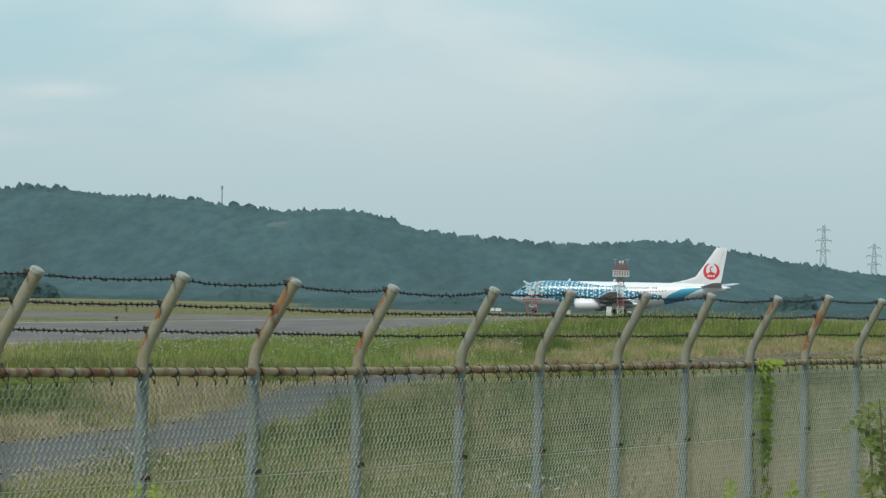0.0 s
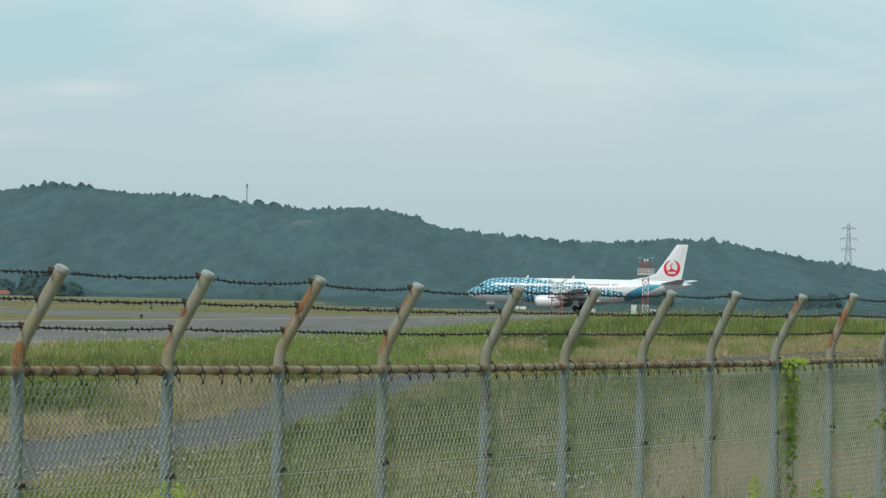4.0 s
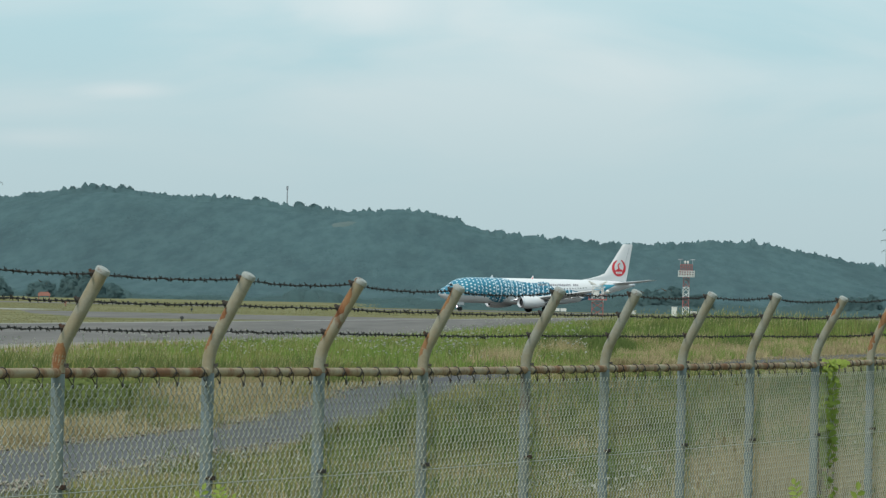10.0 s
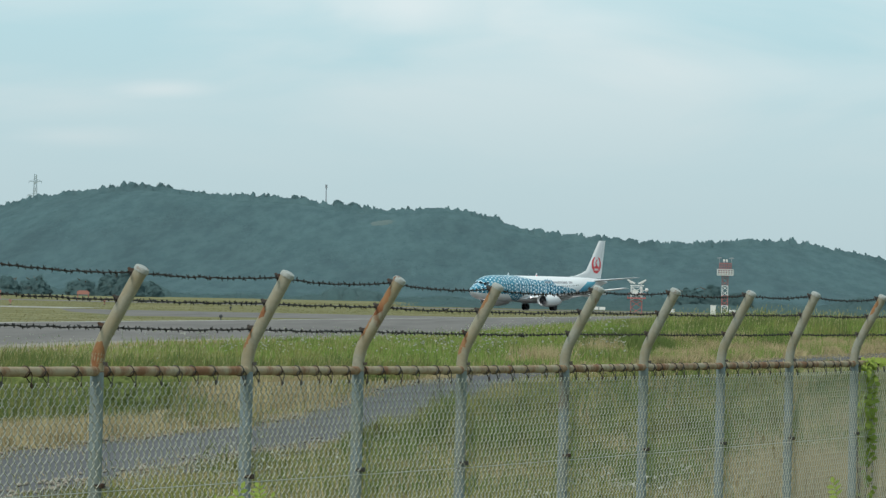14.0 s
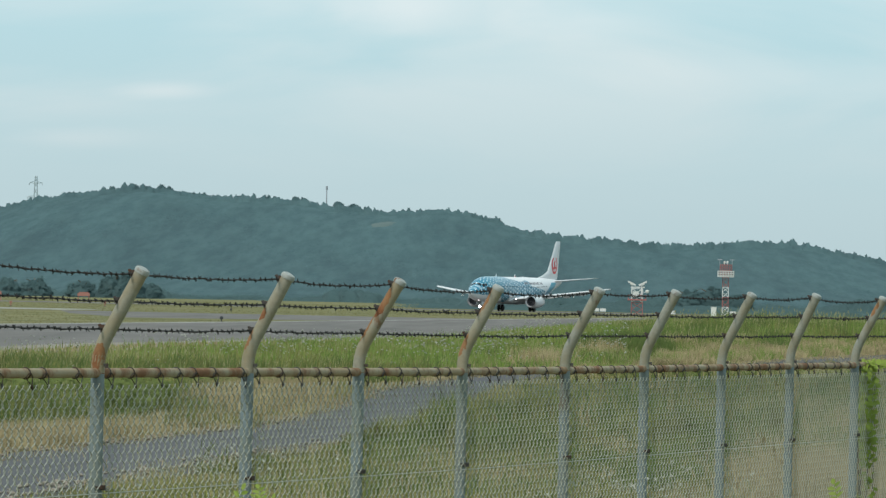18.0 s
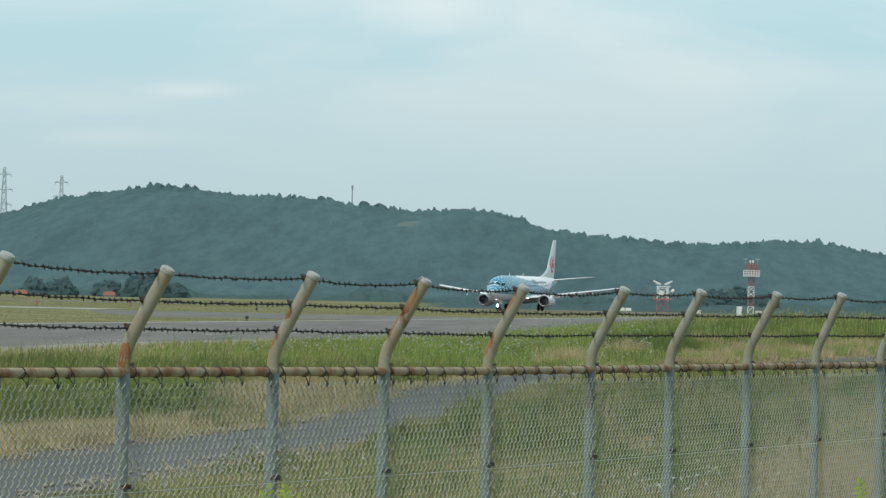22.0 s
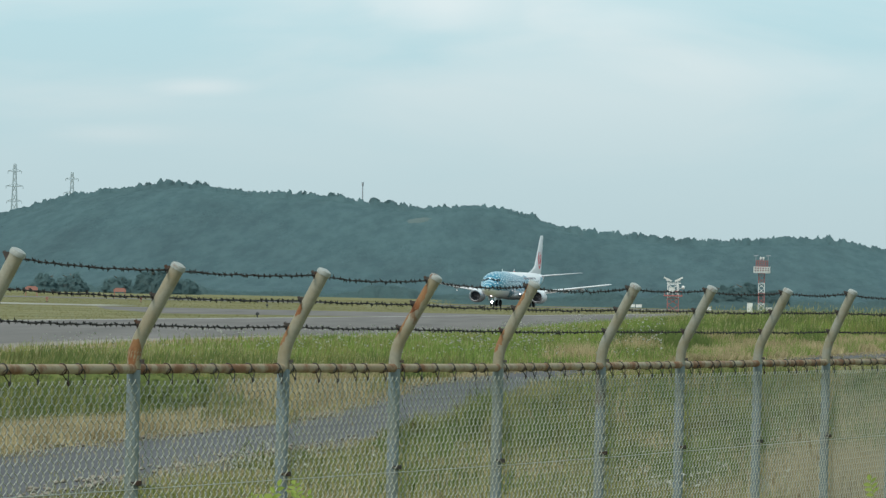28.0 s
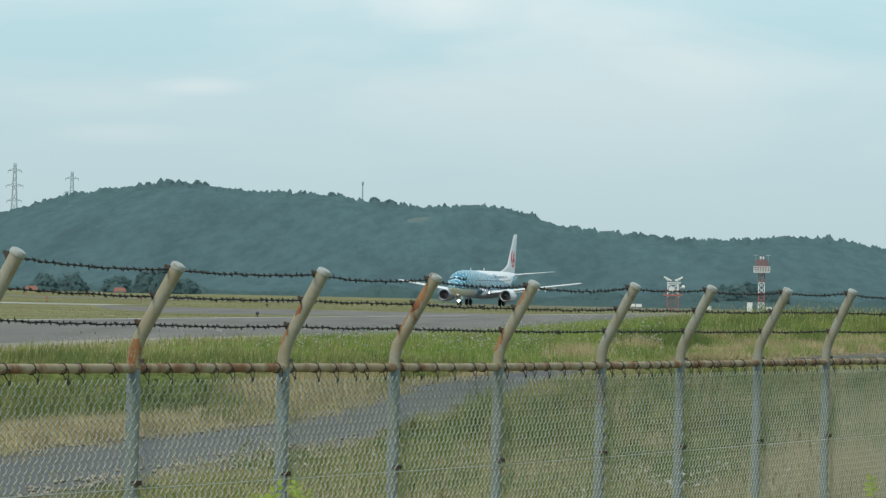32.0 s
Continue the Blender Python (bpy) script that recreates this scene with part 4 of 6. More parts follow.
# mown grass on the far side of the runway
x, y = spread(120000, 300, 1150, -0.13, 0.1)
apron = (y > 400) & (y < 524) & (x > np.interp(y, [408, 462, 520], [-31, -40, -46]) - 1) & (x < np.interp(y, [432, 480, 524], [-15, -9, -4]) + 1)
paved = apron | (y > 806) & (y < 912) | (y > 525) & (y < 580) & (x < -45)
s = keep(x, y, 0.5) & ((x < runway_left(y)) | (y > 690)) & ~paved
x, y = x[s], y[s]
v, f = blades(x, y, rng.uniform(0.02, 0.07, len(x)), 0.04 + y * 0.00016, 0.6)
bulk("mown_grass", v, f, M["short"], "short yellow-green mown grass of the airfield", "grass")
# short dry grass that creeps over the runway's shoulder
y = rng.uniform(150, 420, 26000)
x = runway_right(y) - 0.6 + 5.0 * rng.random(len(y)) ** 0.7
s = (x / y > -0.128) & (x / y < 0.03)
x, y = x[s], y[s]
v, f = blades(x, y, rng.uniform(0.03, 0.2, len(x)) * soft(-0.4, 4.4, x - runway_right(y)), 0.01 + y * 0.00006, 0.9)
bulk("shoulder_grass", v, f, M["dry"], "short dry grass creeping over the runway shoulder", "grass")
# white flower heads on stalks
x, y = spread(1300, 60, 150, power=1.2)
x2, y2 = spread(4200, 165, 300, -0.11, 0.015)
x, y = np.concatenate([x, x2]), np.concatenate([y, y2])
thick = np.zeros(len(x), bool)
for px0, px1, y0, y1, n in ((175, 235, 62, 67, 110), (312, 420, 60, 64, 150), (118, 165, 60, 63, 60), (20, 90, 60, 66, 50), (-680, -490, 64, 69, 60), (470, 560, 60, 64, 40)):
    y2 = rng.uniform(y0, y1, n)
    x, y, thick = np.concatenate([x, rng.uniform(px0, px1, n) / LENS * y2]), np.concatenate([y, y2]), np.concatenate([thick, np.ones(n, bool)])
s = keep(x, y, 0.3) & (thick | (patchy(x, y, 5, 21) > 0.5)) & (x > runway_right(y) + 3)
x, y = x[s], y[s]
far = soft(150, 200, y)
c = np.stack([x, y, land(x, y) + rng.uniform(0.3, 0.62, len(x)) * (1 - 0.6 * thick[s]) * (0.75 + far * (0.2 + 0.65 * soft(-100, 330, x / y * LENS)))], 1)
v, f = leaf_cloud(c, rng.uniform(0.014, 0.028, len(x)) * (0.7 + 0.7 * far), 6, 0.9, 0.5)
bulk("wildflowers", v, f, M["flower"], "small white wildflower heads in the tall grass", "flowers")


def place(px, dist):
    """x of what stands at dist metres in the bearing px (1/9744 radians right of straight ahead)."""
    return px / LENS * dist


def weed(x, y, r, h, seed, mat, label, leaves=420):
    """A low leafy clump: a few stems and a mass of leaves."""
    g = np.random.default_rng(seed)
    t = thing("weed_clump", label, "weeds", pose(x, y, float(land(x, y))), "weeds by the perimeter road")
    for j in range(5):
        a = g.uniform(0, 6.28)
        s = Shape().tube([(0, 0, -0.02), (math.cos(a) * r * 0.3, math.sin(a) * r * 0.3, h * 0.5), (math.cos(a) * r * 0.7, math.sin(a) * r * 0.7, h * g.uniform(0.7, 1))], [0.008, 0.006, 0.003], 4)
        part("stem", s, M["weed"], t)
    c = np.stack([g.normal(0, r * 0.45, 12), g.normal(0, r * 0.45, 12), h * g.uniform(0.15, 0.85, 12)], 1)
    v, f = leaf_cloud(c, r * g.uniform(0.2, 0.4, 12), leaves // 12, 0.25, 0.9, 0.8)
    v[:, 2] = np.clip(v[:, 2], 0.0, h * 1.1)
    bulk("leaves", v, f, M[mat], "", "", "", t)
    return t


wr = random.Random(3)
FAR_WEEDS = ((-790, 93, 0.6, 0.8), (-768, 92, 0.6, 0.88), (-746, 93, 0.6, 0.8), (-724, 95, 0.5, 0.7), (-700, 102, 0.7, 0.55), (-610, 106, 0.6, 0.6), (-840, 104, 0.8, 0.6), (-910, 100, 0.8, 0.6), (-960, 104, 0.8, 0.6), (-1020, 100, 0.7, 0.5), (-400, 126, 0.6, 0.4), (-330, 132, 0.6, 0.4))
for px, dist, r, h in FAR_WEEDS:
    x = place(px, dist)
    weed(x, dist, r, h * wr.uniform(0.85, 1.1), wr.randint(0, 9999), "weed", "low dark green leafy weeds beside the road")
for px, dist, r, h in ((-560, 66, 0.3, 0.42), (-580, 64, 0.25, 0.4), (-520, 63, 0.3, 0.4), (-610, 68, 0.3, 0.4), (150, 60, 0.35, 0.5), (190, 58, 0.3, 0.45), (215, 61, 0.3, 0.45), (120, 62, 0.25, 0.45), (-460, 61, 0.25, 0.35), (380, 60, 0.3, 0.4), (10, 56, 0.25, 0.35)):
    x = place(px, dist)
    weed(x, dist, r, h, wr.randint(0, 9999), "flower", "pale white-flowering weeds beside the road", 12)


# ---------------------------------------------------------------- trees at the foot of the hills
def tree(x, y, h, r, seed, label, group="trees at the foot of the hills", mat="tree", z=None, held=False):
    g = np.random.default_rng(seed)
    z = float(land(x, y)) if z is None else z
    t = thing("tree", label, "tree", pose(x, y, z), group)
    s = Shape()
    s.tube([(0, 0, -0.3), (0.03 * h, 0, h * 0.3), (0.02 * h, 0.02 * h, h * 0.72)], [r * 0.1, r * 0.07, r * 0.03], 7)
    for i in range(5):
        a = g.uniform(0, 6.28)
        s.tube([(0.02 * h, 0, h * (0.3 + 0.07 * i)), (math.cos(a) * r * 0.6, math.sin(a) * r * 0.6, h * (0.55 + 0.06 * i))], [r * 0.045, r * 0.015], 5)
    part("trunk", s, M["bark"], t)
    # a lumpy crown, down to the ground or held up on the trunk
    rows_, cols_ = 26, 52
    el, az = np.meshgrid(np.linspace(-0.35 if held else -0.15, 1.5, rows_), np.arange(cols_) / cols_ * 2 * math.pi, indexing="ij")
    d = np.stack([np.cos(el) * np.cos(az), np.cos(el) * np.sin(az), np.sin(el)], 2)
    c = g.normal(size=(110, 3))
    c /= np.linalg.norm(c, axis=1, keepdims=True)
    wide_, up_ = g.uniform(0.13, 0.36, 110), g.uniform(0.03, 0.24, 110)
    gap = np.linalg.norm(d[:, :, None, :] - c[None, None], axis=3) / wide_
    bump = (up_ * np.clip(1 - gap ** 2, 0, 1) ** 1.5).max(2)
    mid_z, half_z = (h * 0.5, h * 0.4) if held else (0.0, h * 0.84)
    shell = d * (0.8 + bump)[:, :, None] * np.array([r, r, half_z]) + np.array([0, 0, mid_z])
    shell[:, :, 2] = np.maximum(shell[:, :, 2], -0.2)
    o = (np.arange(rows_ - 1)[:, None] * cols_ + np.arange(cols_)[None]).ravel()
    o1 = (np.arange(rows_ - 1)[:, None] * cols_ + (np.arange(cols_)[None] + 1) % cols_).ravel()
    bulk("crown", shell.reshape(-1, 3), np.stack([o, o1, o1 + cols_, o + cols_], 1), M[mat], "", "", "", t, True)
    front = shell[3:-1, cols_ // 2:].reshape(-1, 3) * np.array([1.04, 1.04, 1.02])
    v, f = sprays(front, 160, 0.05 * r, 0.04 * r, 0.06 * r)
    bulk("foliage", v, f, M[mat], "", "", "stuff", t)
    return t


TREES = [(-955, 1480, 5.6, 4.4), (-905, 1490, 6.2, 4.8), (-822, 1450, 5.8, 4.6), (-770, 1440, 7.6, 4.6), (-738, 1430, 8.6, 4.4), (-702, 1450, 5.2, 4.2),
         (252, 1430, 6.8, 4.4), (292, 1440, 7.2, 5.0), (336, 1420, 5.0, 4.8), (612, 1460, 5.6, 4.6), (640, 1450, 6.0, 4.6)]
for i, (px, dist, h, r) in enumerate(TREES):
    tree(place(px, dist), dist, h, r, 100 + i, "bushy tree at the foot of the hills, haze painted into its green")
RIDGE_TREES = ((-946, 3.2, 1.5), (-849, 3.4, 2.8), (-773, 4.4, 2.2), (-748, 4.6, 1.1), (-715, 4.2, 1.9), (-686, 5.2, 3.2), (-672, 4.6, 2.4), (-628, 3.8, 1.3), (-610, 4.3, 1.8), (-594, 3.6, 1.4), (-549, 4.0, 1.9), (-523, 3.4, 1.3), (-496, 4.4, 2.0),
               (-484, 4.0, 1.8), (-447, 5.0, 3.0), (-434, 4.8, 2.6), (-372, 5.5, 2.7), (-345, 5.4, 2.6), (-304, 2.6, 1.6), (-257, 3.8, 1.5), (-247, 4.4, 1.5), (-200, 3.0, 1.2))
for i, (px, h, r) in enumerate(RIDGE_TREES):
    xx = place(px, 2598)
    tree(xx, 2598, h, r, 300 + i, "broad-leaved tree standing out on the ridge line", "trees on the ridge", "hillwood", float(hill(xx, 2598)) - 0.3, i in (16, 17))
vs, fs = [(BARE_X, BARE_Y, float(hill(BARE_X, BARE_Y)) + 0.3)], []
g = np.random.default_rng(8)
k_ = g.uniform(0.75, 1.15, 22)
for ring in range(1, 6):
    for j in range(22):
        a = 2 * math.pi * j / 22
        x, y = BARE_X + 5.6 * ring / 5 * k_[j] * math.cos(a), BARE_Y + 17.0 * ring / 5 * k_[j] * math.sin(a)
        vs.append((x, y, float(hill(x, y)) + (0.3 if ring < 5 else 0.02)))
        o, o2 = 1 + (ring - 2) * 22, 1 + (ring - 1) * 22
        fs.append((0, 1 + j, 1 + (j + 1) % 22) if ring == 1 else (o + j, o2 + j, o2 + (j + 1) % 22, o + (j + 1) % 22))
sheet("clearing", vs, fs, M["clearing"], "bare clearing among the woods of the hillside, haze painted into its colour", "clearing", smooth=True)

# ---------------------------------------------------------------- mast and pylons
xm = place(-393, 2610)
t = thing("mast", "slender grey mast on top of the wooded ridge", "mast", pose(xm, 2610, float(hill(xm, 2610))))
s = Shape().tube([(0, 0, -1), (0, 0, 10.7)], [0.34, 0.22], 8)
part("pole", s, M["steel"], t)
part("antenna", Shape().tube([(0, 0, 9.3), (0, 0, 11.0)], 0.5, 8), M["steel"], t)


def pylon(px, dist, top, label):
    """A lattice transmission tower whose head stands top metres above the eye's level."""
    xx = place(px, dist)
    t = thing("pylon", label, "pylon", pose(xx, dist, -2), "transmission towers")
    hh = top + 4

    def wide(z):
        return 4.2 * (1 - z / hh) ** 1.15 + 0.75
    zs = [hh * q for q in (0, 0.14, 0.27, 0.39, 0.5, 0.6, 0.69, 0.77, 0.84, 0.9, 0.95, 1.0)]
    for sx, sy in ((1, 1), (1, -1), (-1, 1), (-1, -1)):
        part("leg", Shape().tube([(sx * wide(z), sy * wide(z), z) for z in zs], 0.3, 4), M["pylon"], t)
    s = Shape()
    for a, b in zip(zs, zs[1:]):
        for sy in (1, -1):
            s.tube([(-wide(a), sy * wide(a), a), (wide(b), sy * wide(b), b)], 0.17, 3)
            s.tube([(wide(a), sy * wide(a), a), (-wide(b), sy * wide(b), b)], 0.17, 3)
            s.tube([(sy * wide(a), -wide(a), a), (sy * wide(b), wide(b), b)], 0.17, 3)
        s.tube([(-wide(b), -wide(b), b), (wide(b), -wide(b), b)], 0.17, 3)
    part("bracing", s, M["pylon"], t)
    for q, half in ((0.70, 5.4), (0.82, 6.2), (0.94, 5.0)):
        z = hh * q
        s = Shape()
        for e in (-1, 1):
            s.tube([(0, 0.6, z), (e * half, 0, z + 0.3)], 0.26, 4)
            s.tube([(0, 0, z + 2.0), (e * half, 0, z + 0.3)], 0.2, 4)
            s.tube([(e * half, 0, z + 0.3), (e * half, 0, z - 1.6)], 0.22, 4)
        part("cross_arm", s, M["pylon"], t)
    return t


pylon(673, 4300, 64, "tall grey lattice transmission tower behind the hills")
pylon(763, 4500, 52.5, "grey lattice transmission tower behind the hills")
pylon(-909, 4300, 88, "grey lattice transmission tower behind the wooded ridge")
pylon(-1011, 4000, 87, "tall grey lattice transmission tower behind the wooded ridge")


# ---------------------------------------------------------------- red and white airfield towers
def lattice(t, first, second, w, z0, z1, bands, r=0.06):
    """A square lattice shaft in bands of two colours, each band a part of tower t."""
    dz = (z1 - z0) / bands
    for i in range(bands):
        s = Shape()
        a, b = z0 + i * dz, z0 + (i + 1) * dz
        for sx, sy in ((1, 1), (1, -1), (-1, 1), (-1, -1)):
            s.tube([(sx * w, sy * w, a), (sx * w, sy * w, b)], r, 5)
        for n in range(2):
            c, d = a + (b - a) * n / 2, a + (b - a) * (n + 1) / 2
            for sy in (1, -1):
                s.tube([(-w, sy * w, c), (w, sy * w, d)], r * 0.7, 4)
                s.tube([(w, sy * w, c), (-w, sy * w, d)], r * 0.7, 4)
                s.tube([(sy * w, -w, c), (sy * w, w, d)], r * 0.7, 4)
        for sy in (1, -1):
            s.tube([(-w, sy * w, b), (w, sy * w, b)], r * 0.8, 4)
            s.tube([(sy * w, -w, b), (sy * w, w, b)], r * 0.8, 4)
        tone = first if i % 2 == 0 else second
        part("shaft_band", s, M[tone], t, tone + " lattice band")


DT = 780.0
t = thing("beacon_tower", "red and white banded lattice tower with a railed platform", "tower", pose(place(316, DT), DT, 0) @ Matrix.Diagonal((0.67, 0.67, 0.745, 1)))
lattice(t, "white", "red", 0.62, 0, 7.6, 4)
s = Shape().box(0, 0, 7.7, 3.4, 3.0, 0.16)
part("platform", s, M["white"], t)
s = Shape()
for z in (7.95, 8.35, 8.75):
    for e in (-1, 1):
        s.box(0, e * 1.5, z, 3.4, 0.1, 0.14).box(e * 1.7, 0, z, 0.1, 3.0, 0.14)
for i in range(7):
    for e in (-1, 1):
        s.box(-1.65 + 0.55 * i, e * 1.5, 8.3, 0.12, 0.1, 1.1)
part("railing", s, M["white"], t, "white platform railing")
s = Shape()
for e in (-1, 1):
    for z in (8.9, 9.4, 9.9):
        s.box(0, e * 1.05, z, 2.5, 0.1, 0.1).box(e * 1.2, 0, z, 0.1, 2.1, 0.1)
    for q in range(6):
        s.box(-1.2 + 0.48 * q, e * 1.05, 8.9, 0.12, 0.1, 2.1)
s.box(0, 0, 9.98, 2.6, 2.2, 0.08)
part("cage", s, M["red"], t, "dull red open cage")
for dx in (-0.3, 0.3):
    part("lamp_head", Shape().lathe([(0, 0.12), (0.1, 0.2), (0.42, 0.2), (0.5, 0.1)], 10, "z", (dx, 0, 10.2)).tube([(dx, 0, 10.25), (dx, 0, 10.0)], 0.06, 5), M["box"], t)
for e in (-1, 1):
    part("aerial", Shape().tube([(e * 1.3, 0, 9.9), (e * 1.3, 0, 10.9)], 0.05, 5).tube([(e * 1.3 - 0.5, 0, 10.9), (e * 1.3 + 0.5, 0, 10.95)], 0.07, 5), M["steel"], t)

DT = 760.0
t = thing("antenna_tower", "low red and white lattice tower with two tilted antennas", "tower", pose(place(160, DT), DT, 0) @ Matrix.Diagonal((0.8, 0.8, 0.868, 1)))
lattice(t, "red", "white", 0.95, 0, 4.3, 2)
part("platform", Shape().box(0, 0, 2.55, 3.2, 2.4, 0.22).box(-1.5, -1.1, 2.95, 0.12, 0.12, 0.7).box(1.5, -1.1, 2.95, 0.12, 0.12, 0.7).box(0, -1.1, 3.25, 3.1, 0.1, 0.12), M["red"], t, "red railed platform")
part("equipment_box", Shape().box(-0.25, -0.9, 3.4, 0.95, 0.8, 0.85).box(-0.25, -0.9, 3.86, 1.05, 0.9, 0.07), M["white"], t, "white equipment box")
part("head_frame", Shape().box(0.1, 0, 4.55, 2.4, 0.2, 0.18).tube([(0.75, 0, 2.6), (0.75, 0, 5.0)], 0.12, 6).tube([(-0.9, 0, 2.6), (-0.9, 0, 4.6)], 0.1, 6), M["white"], t)
for e in (-1, 1):
    m = pose(e * 0.95, 0, 5.15, 0, -e * 24, 0)
    part("antenna_panel", Shape().box(0, 0, 0, 1.45, 0.7, 0.26, 0, m).box(0, 0, -0.2, 0.5, 0.3, 0.2, 0, m), M["white"], t, "white tilted antenna panel")
part("side_dish", Shape().lathe([(0, 0.05), (0.12, 0.26), (0.2, 0.3)], 12, "y", (1.75, -0.1, 3.9)).tube([(1.1, 0, 3.7), (1.75, 0, 3.9)], 0.05, 5), M["white"], t)

# cabinet by the tower and pale boxes in the grass
t = thing("equipment_cabinet", "pale grey equipment cabinet beside the beacon tower", "cabinet", pose(place(296, 778), 778, 0) @ Matrix.Diagonal((0.75, 0.75, 1.12, 1)))
part("body", Shape().box(0, 0, 0.6, 1.0, 0.8, 1.2), M["box"], t)
part("lid", Shape().box(0, 0, 1.24, 1.12, 0.92, 0.08), M["box"], t)
part("door", Shape().box(0, -0.415, 0.6, 0.8, 0.03, 1.0), M["box"], t)
for px, dist in ((100, 930), (88, 935), (330, 900), (222, 840)):
    t = thing("marker_box", "small white runway marker box in the grass", "marker", pose(place(px, dist), dist, float(land(place(px, dist), dist))), "runway markers")
    part("body", Shape().box(0, 0, 0.42, 1.0, 0.5, 0.5), M["white"], t)
    for e in (-1, 1):
        part("foot", Shape().box(e * 0.35, 0, 0.1, 0.1, 0.3, 0.22), M["steel"], t)

# orange boards on legs
for px, dist in ((-820, 900), (-977, 880)):
    t = thing("marker_board", "orange-red board on legs on the airfield grass", "marker", pose(place(px, dist), dist, 0), "orange marker boards")
    part("board", Shape().box(0, 0, 1.2, 2.0, 0.4, 0.5).box(0, 0, 1.53, 1.5, 0.36, 0.16), M["orange"], t)
    for e in (-1, 1):
        part("leg", Shape().tube([(e * 0.92, 0, 0), (e * 0.85, 0, 0.95)], 0.09, 6), M["orange"], t)
# dark runway lights on short stems
for px, dist in ((-575, 372), (-558, 573)):
    t = thing("edge_light", "small dark runway edge light on a stem", "light", pose(place(px, dist), dist, 0) @ Matrix.Scale(0.65, 4), "runway edge lights")
    part("stem", Shape().tube([(0, 0, 0), (0, 0, 0.3)], 0.06, 8), M["dark"], t)
    part("head", Shape().lathe([(0.28, 0.1), (0.34, 0.19), (0.5, 0.19), (0.6, 0.12), (0.64, 0.03)], 12, "z"), M["dark"], t)
# low red-brown marker posts in the mown grass
for px, dist in ((-949, 609), (-782, 672)):
    t = thing("marker_post", "low red-brown marker post in the mown grass", "marker", pose(place(px, dist), dist, 0), "red-brown marker posts")
    part("post", Shape().box(0, 0, 0.24, 0.1, 0.1, 0.5), M["orange"], t)
    part("head", Shape().box(0, 0, 0.46, 0.3, 0.22, 0.26), M["orange"], t)
    part("foot", Shape().box(0, 0, 0.03, 0.34, 0.3, 0.06), M["dark"], t)


# ---------------------------------------------------------------- the fence
# depth of each post from the eye and its bearing at rail height, first to last
POSTS = [(22.0, -1084), (24.0, -794), (26.05, -533), (27.85, -339), (29.75, -152), (31.8, 31), (33.5, 169), (35.5, 305), (37.5, 428), (39.6, 543), (41.6, 640), (43.6, 732), (45.6, 815), (47.6, 893)]
FY = np.array([p[0] for p in POSTS])
FX = np.array([p[1] / LENS * p[0] for p in POSTS])
slope, start = np.polyfit(FY, FX, 1)
BEARING = (-1084.8, -792.2, -526.7, -329.9, -146.4, 35.4, 175.2, 311.8, 432.5, 547.1, 644.6, 735.7, 818.8, 896.8)
FY = start / (np.array(BEARING) / LENS - slope)
FX = slope * FY + start                       # the posts stand on one line
along = Vector((slope, 1, 0)).normalized()
out = Vector((along.y, -along.x, 0))          # towards the road side of the fence
RAIL = 1.676 - 0.0026 * FY
RAIL[:5] += (0.030, 0.0236, 0.016, 0.0086, 0.002)      # the rail rises a little towards its near end
RAIL[10:] += 0.012
FOOT = float(land(0, 35))
fence = thing("chain_link_fence", "weathered chain-link fence with rusty top rail and barbed wire", "fence", pose(0, 0, 0))
UP = [0.476, 0.451, 0.46, 0.462, 0.454, 0.465, 0.469, 0.473, 0.484, 0.483, 0.495, 0.485, 0.485, 0.485]          # height of each arm above the rail
REACH = [0.2, 0.197, 0.193, 0.21, 0.194, 0.197, 0.193, 0.193, 0.178, 0.202, 0.179, 0.201, 0.201, 0.201]          # how far each arm leans out


def arm_at(i, q):
    """A point of the bent arm of post i, q from 0 at the rail to 1 at the tip."""
    p = Vector((FX[i], FY[i], RAIL[i]))
    a, b = 0.05, 0.36          # the pipe bends between these heights
    if q < a:
        s = 0.0
    elif q < b:
        s = (q - a) ** 2 / (2 * (b - a))
    else:
        s = (b - a) / 2 + q - b
    return p + Vector((0, 0, UP[i] * q)) + out * (REACH[i] * s / (1 - (a + b) / 2))


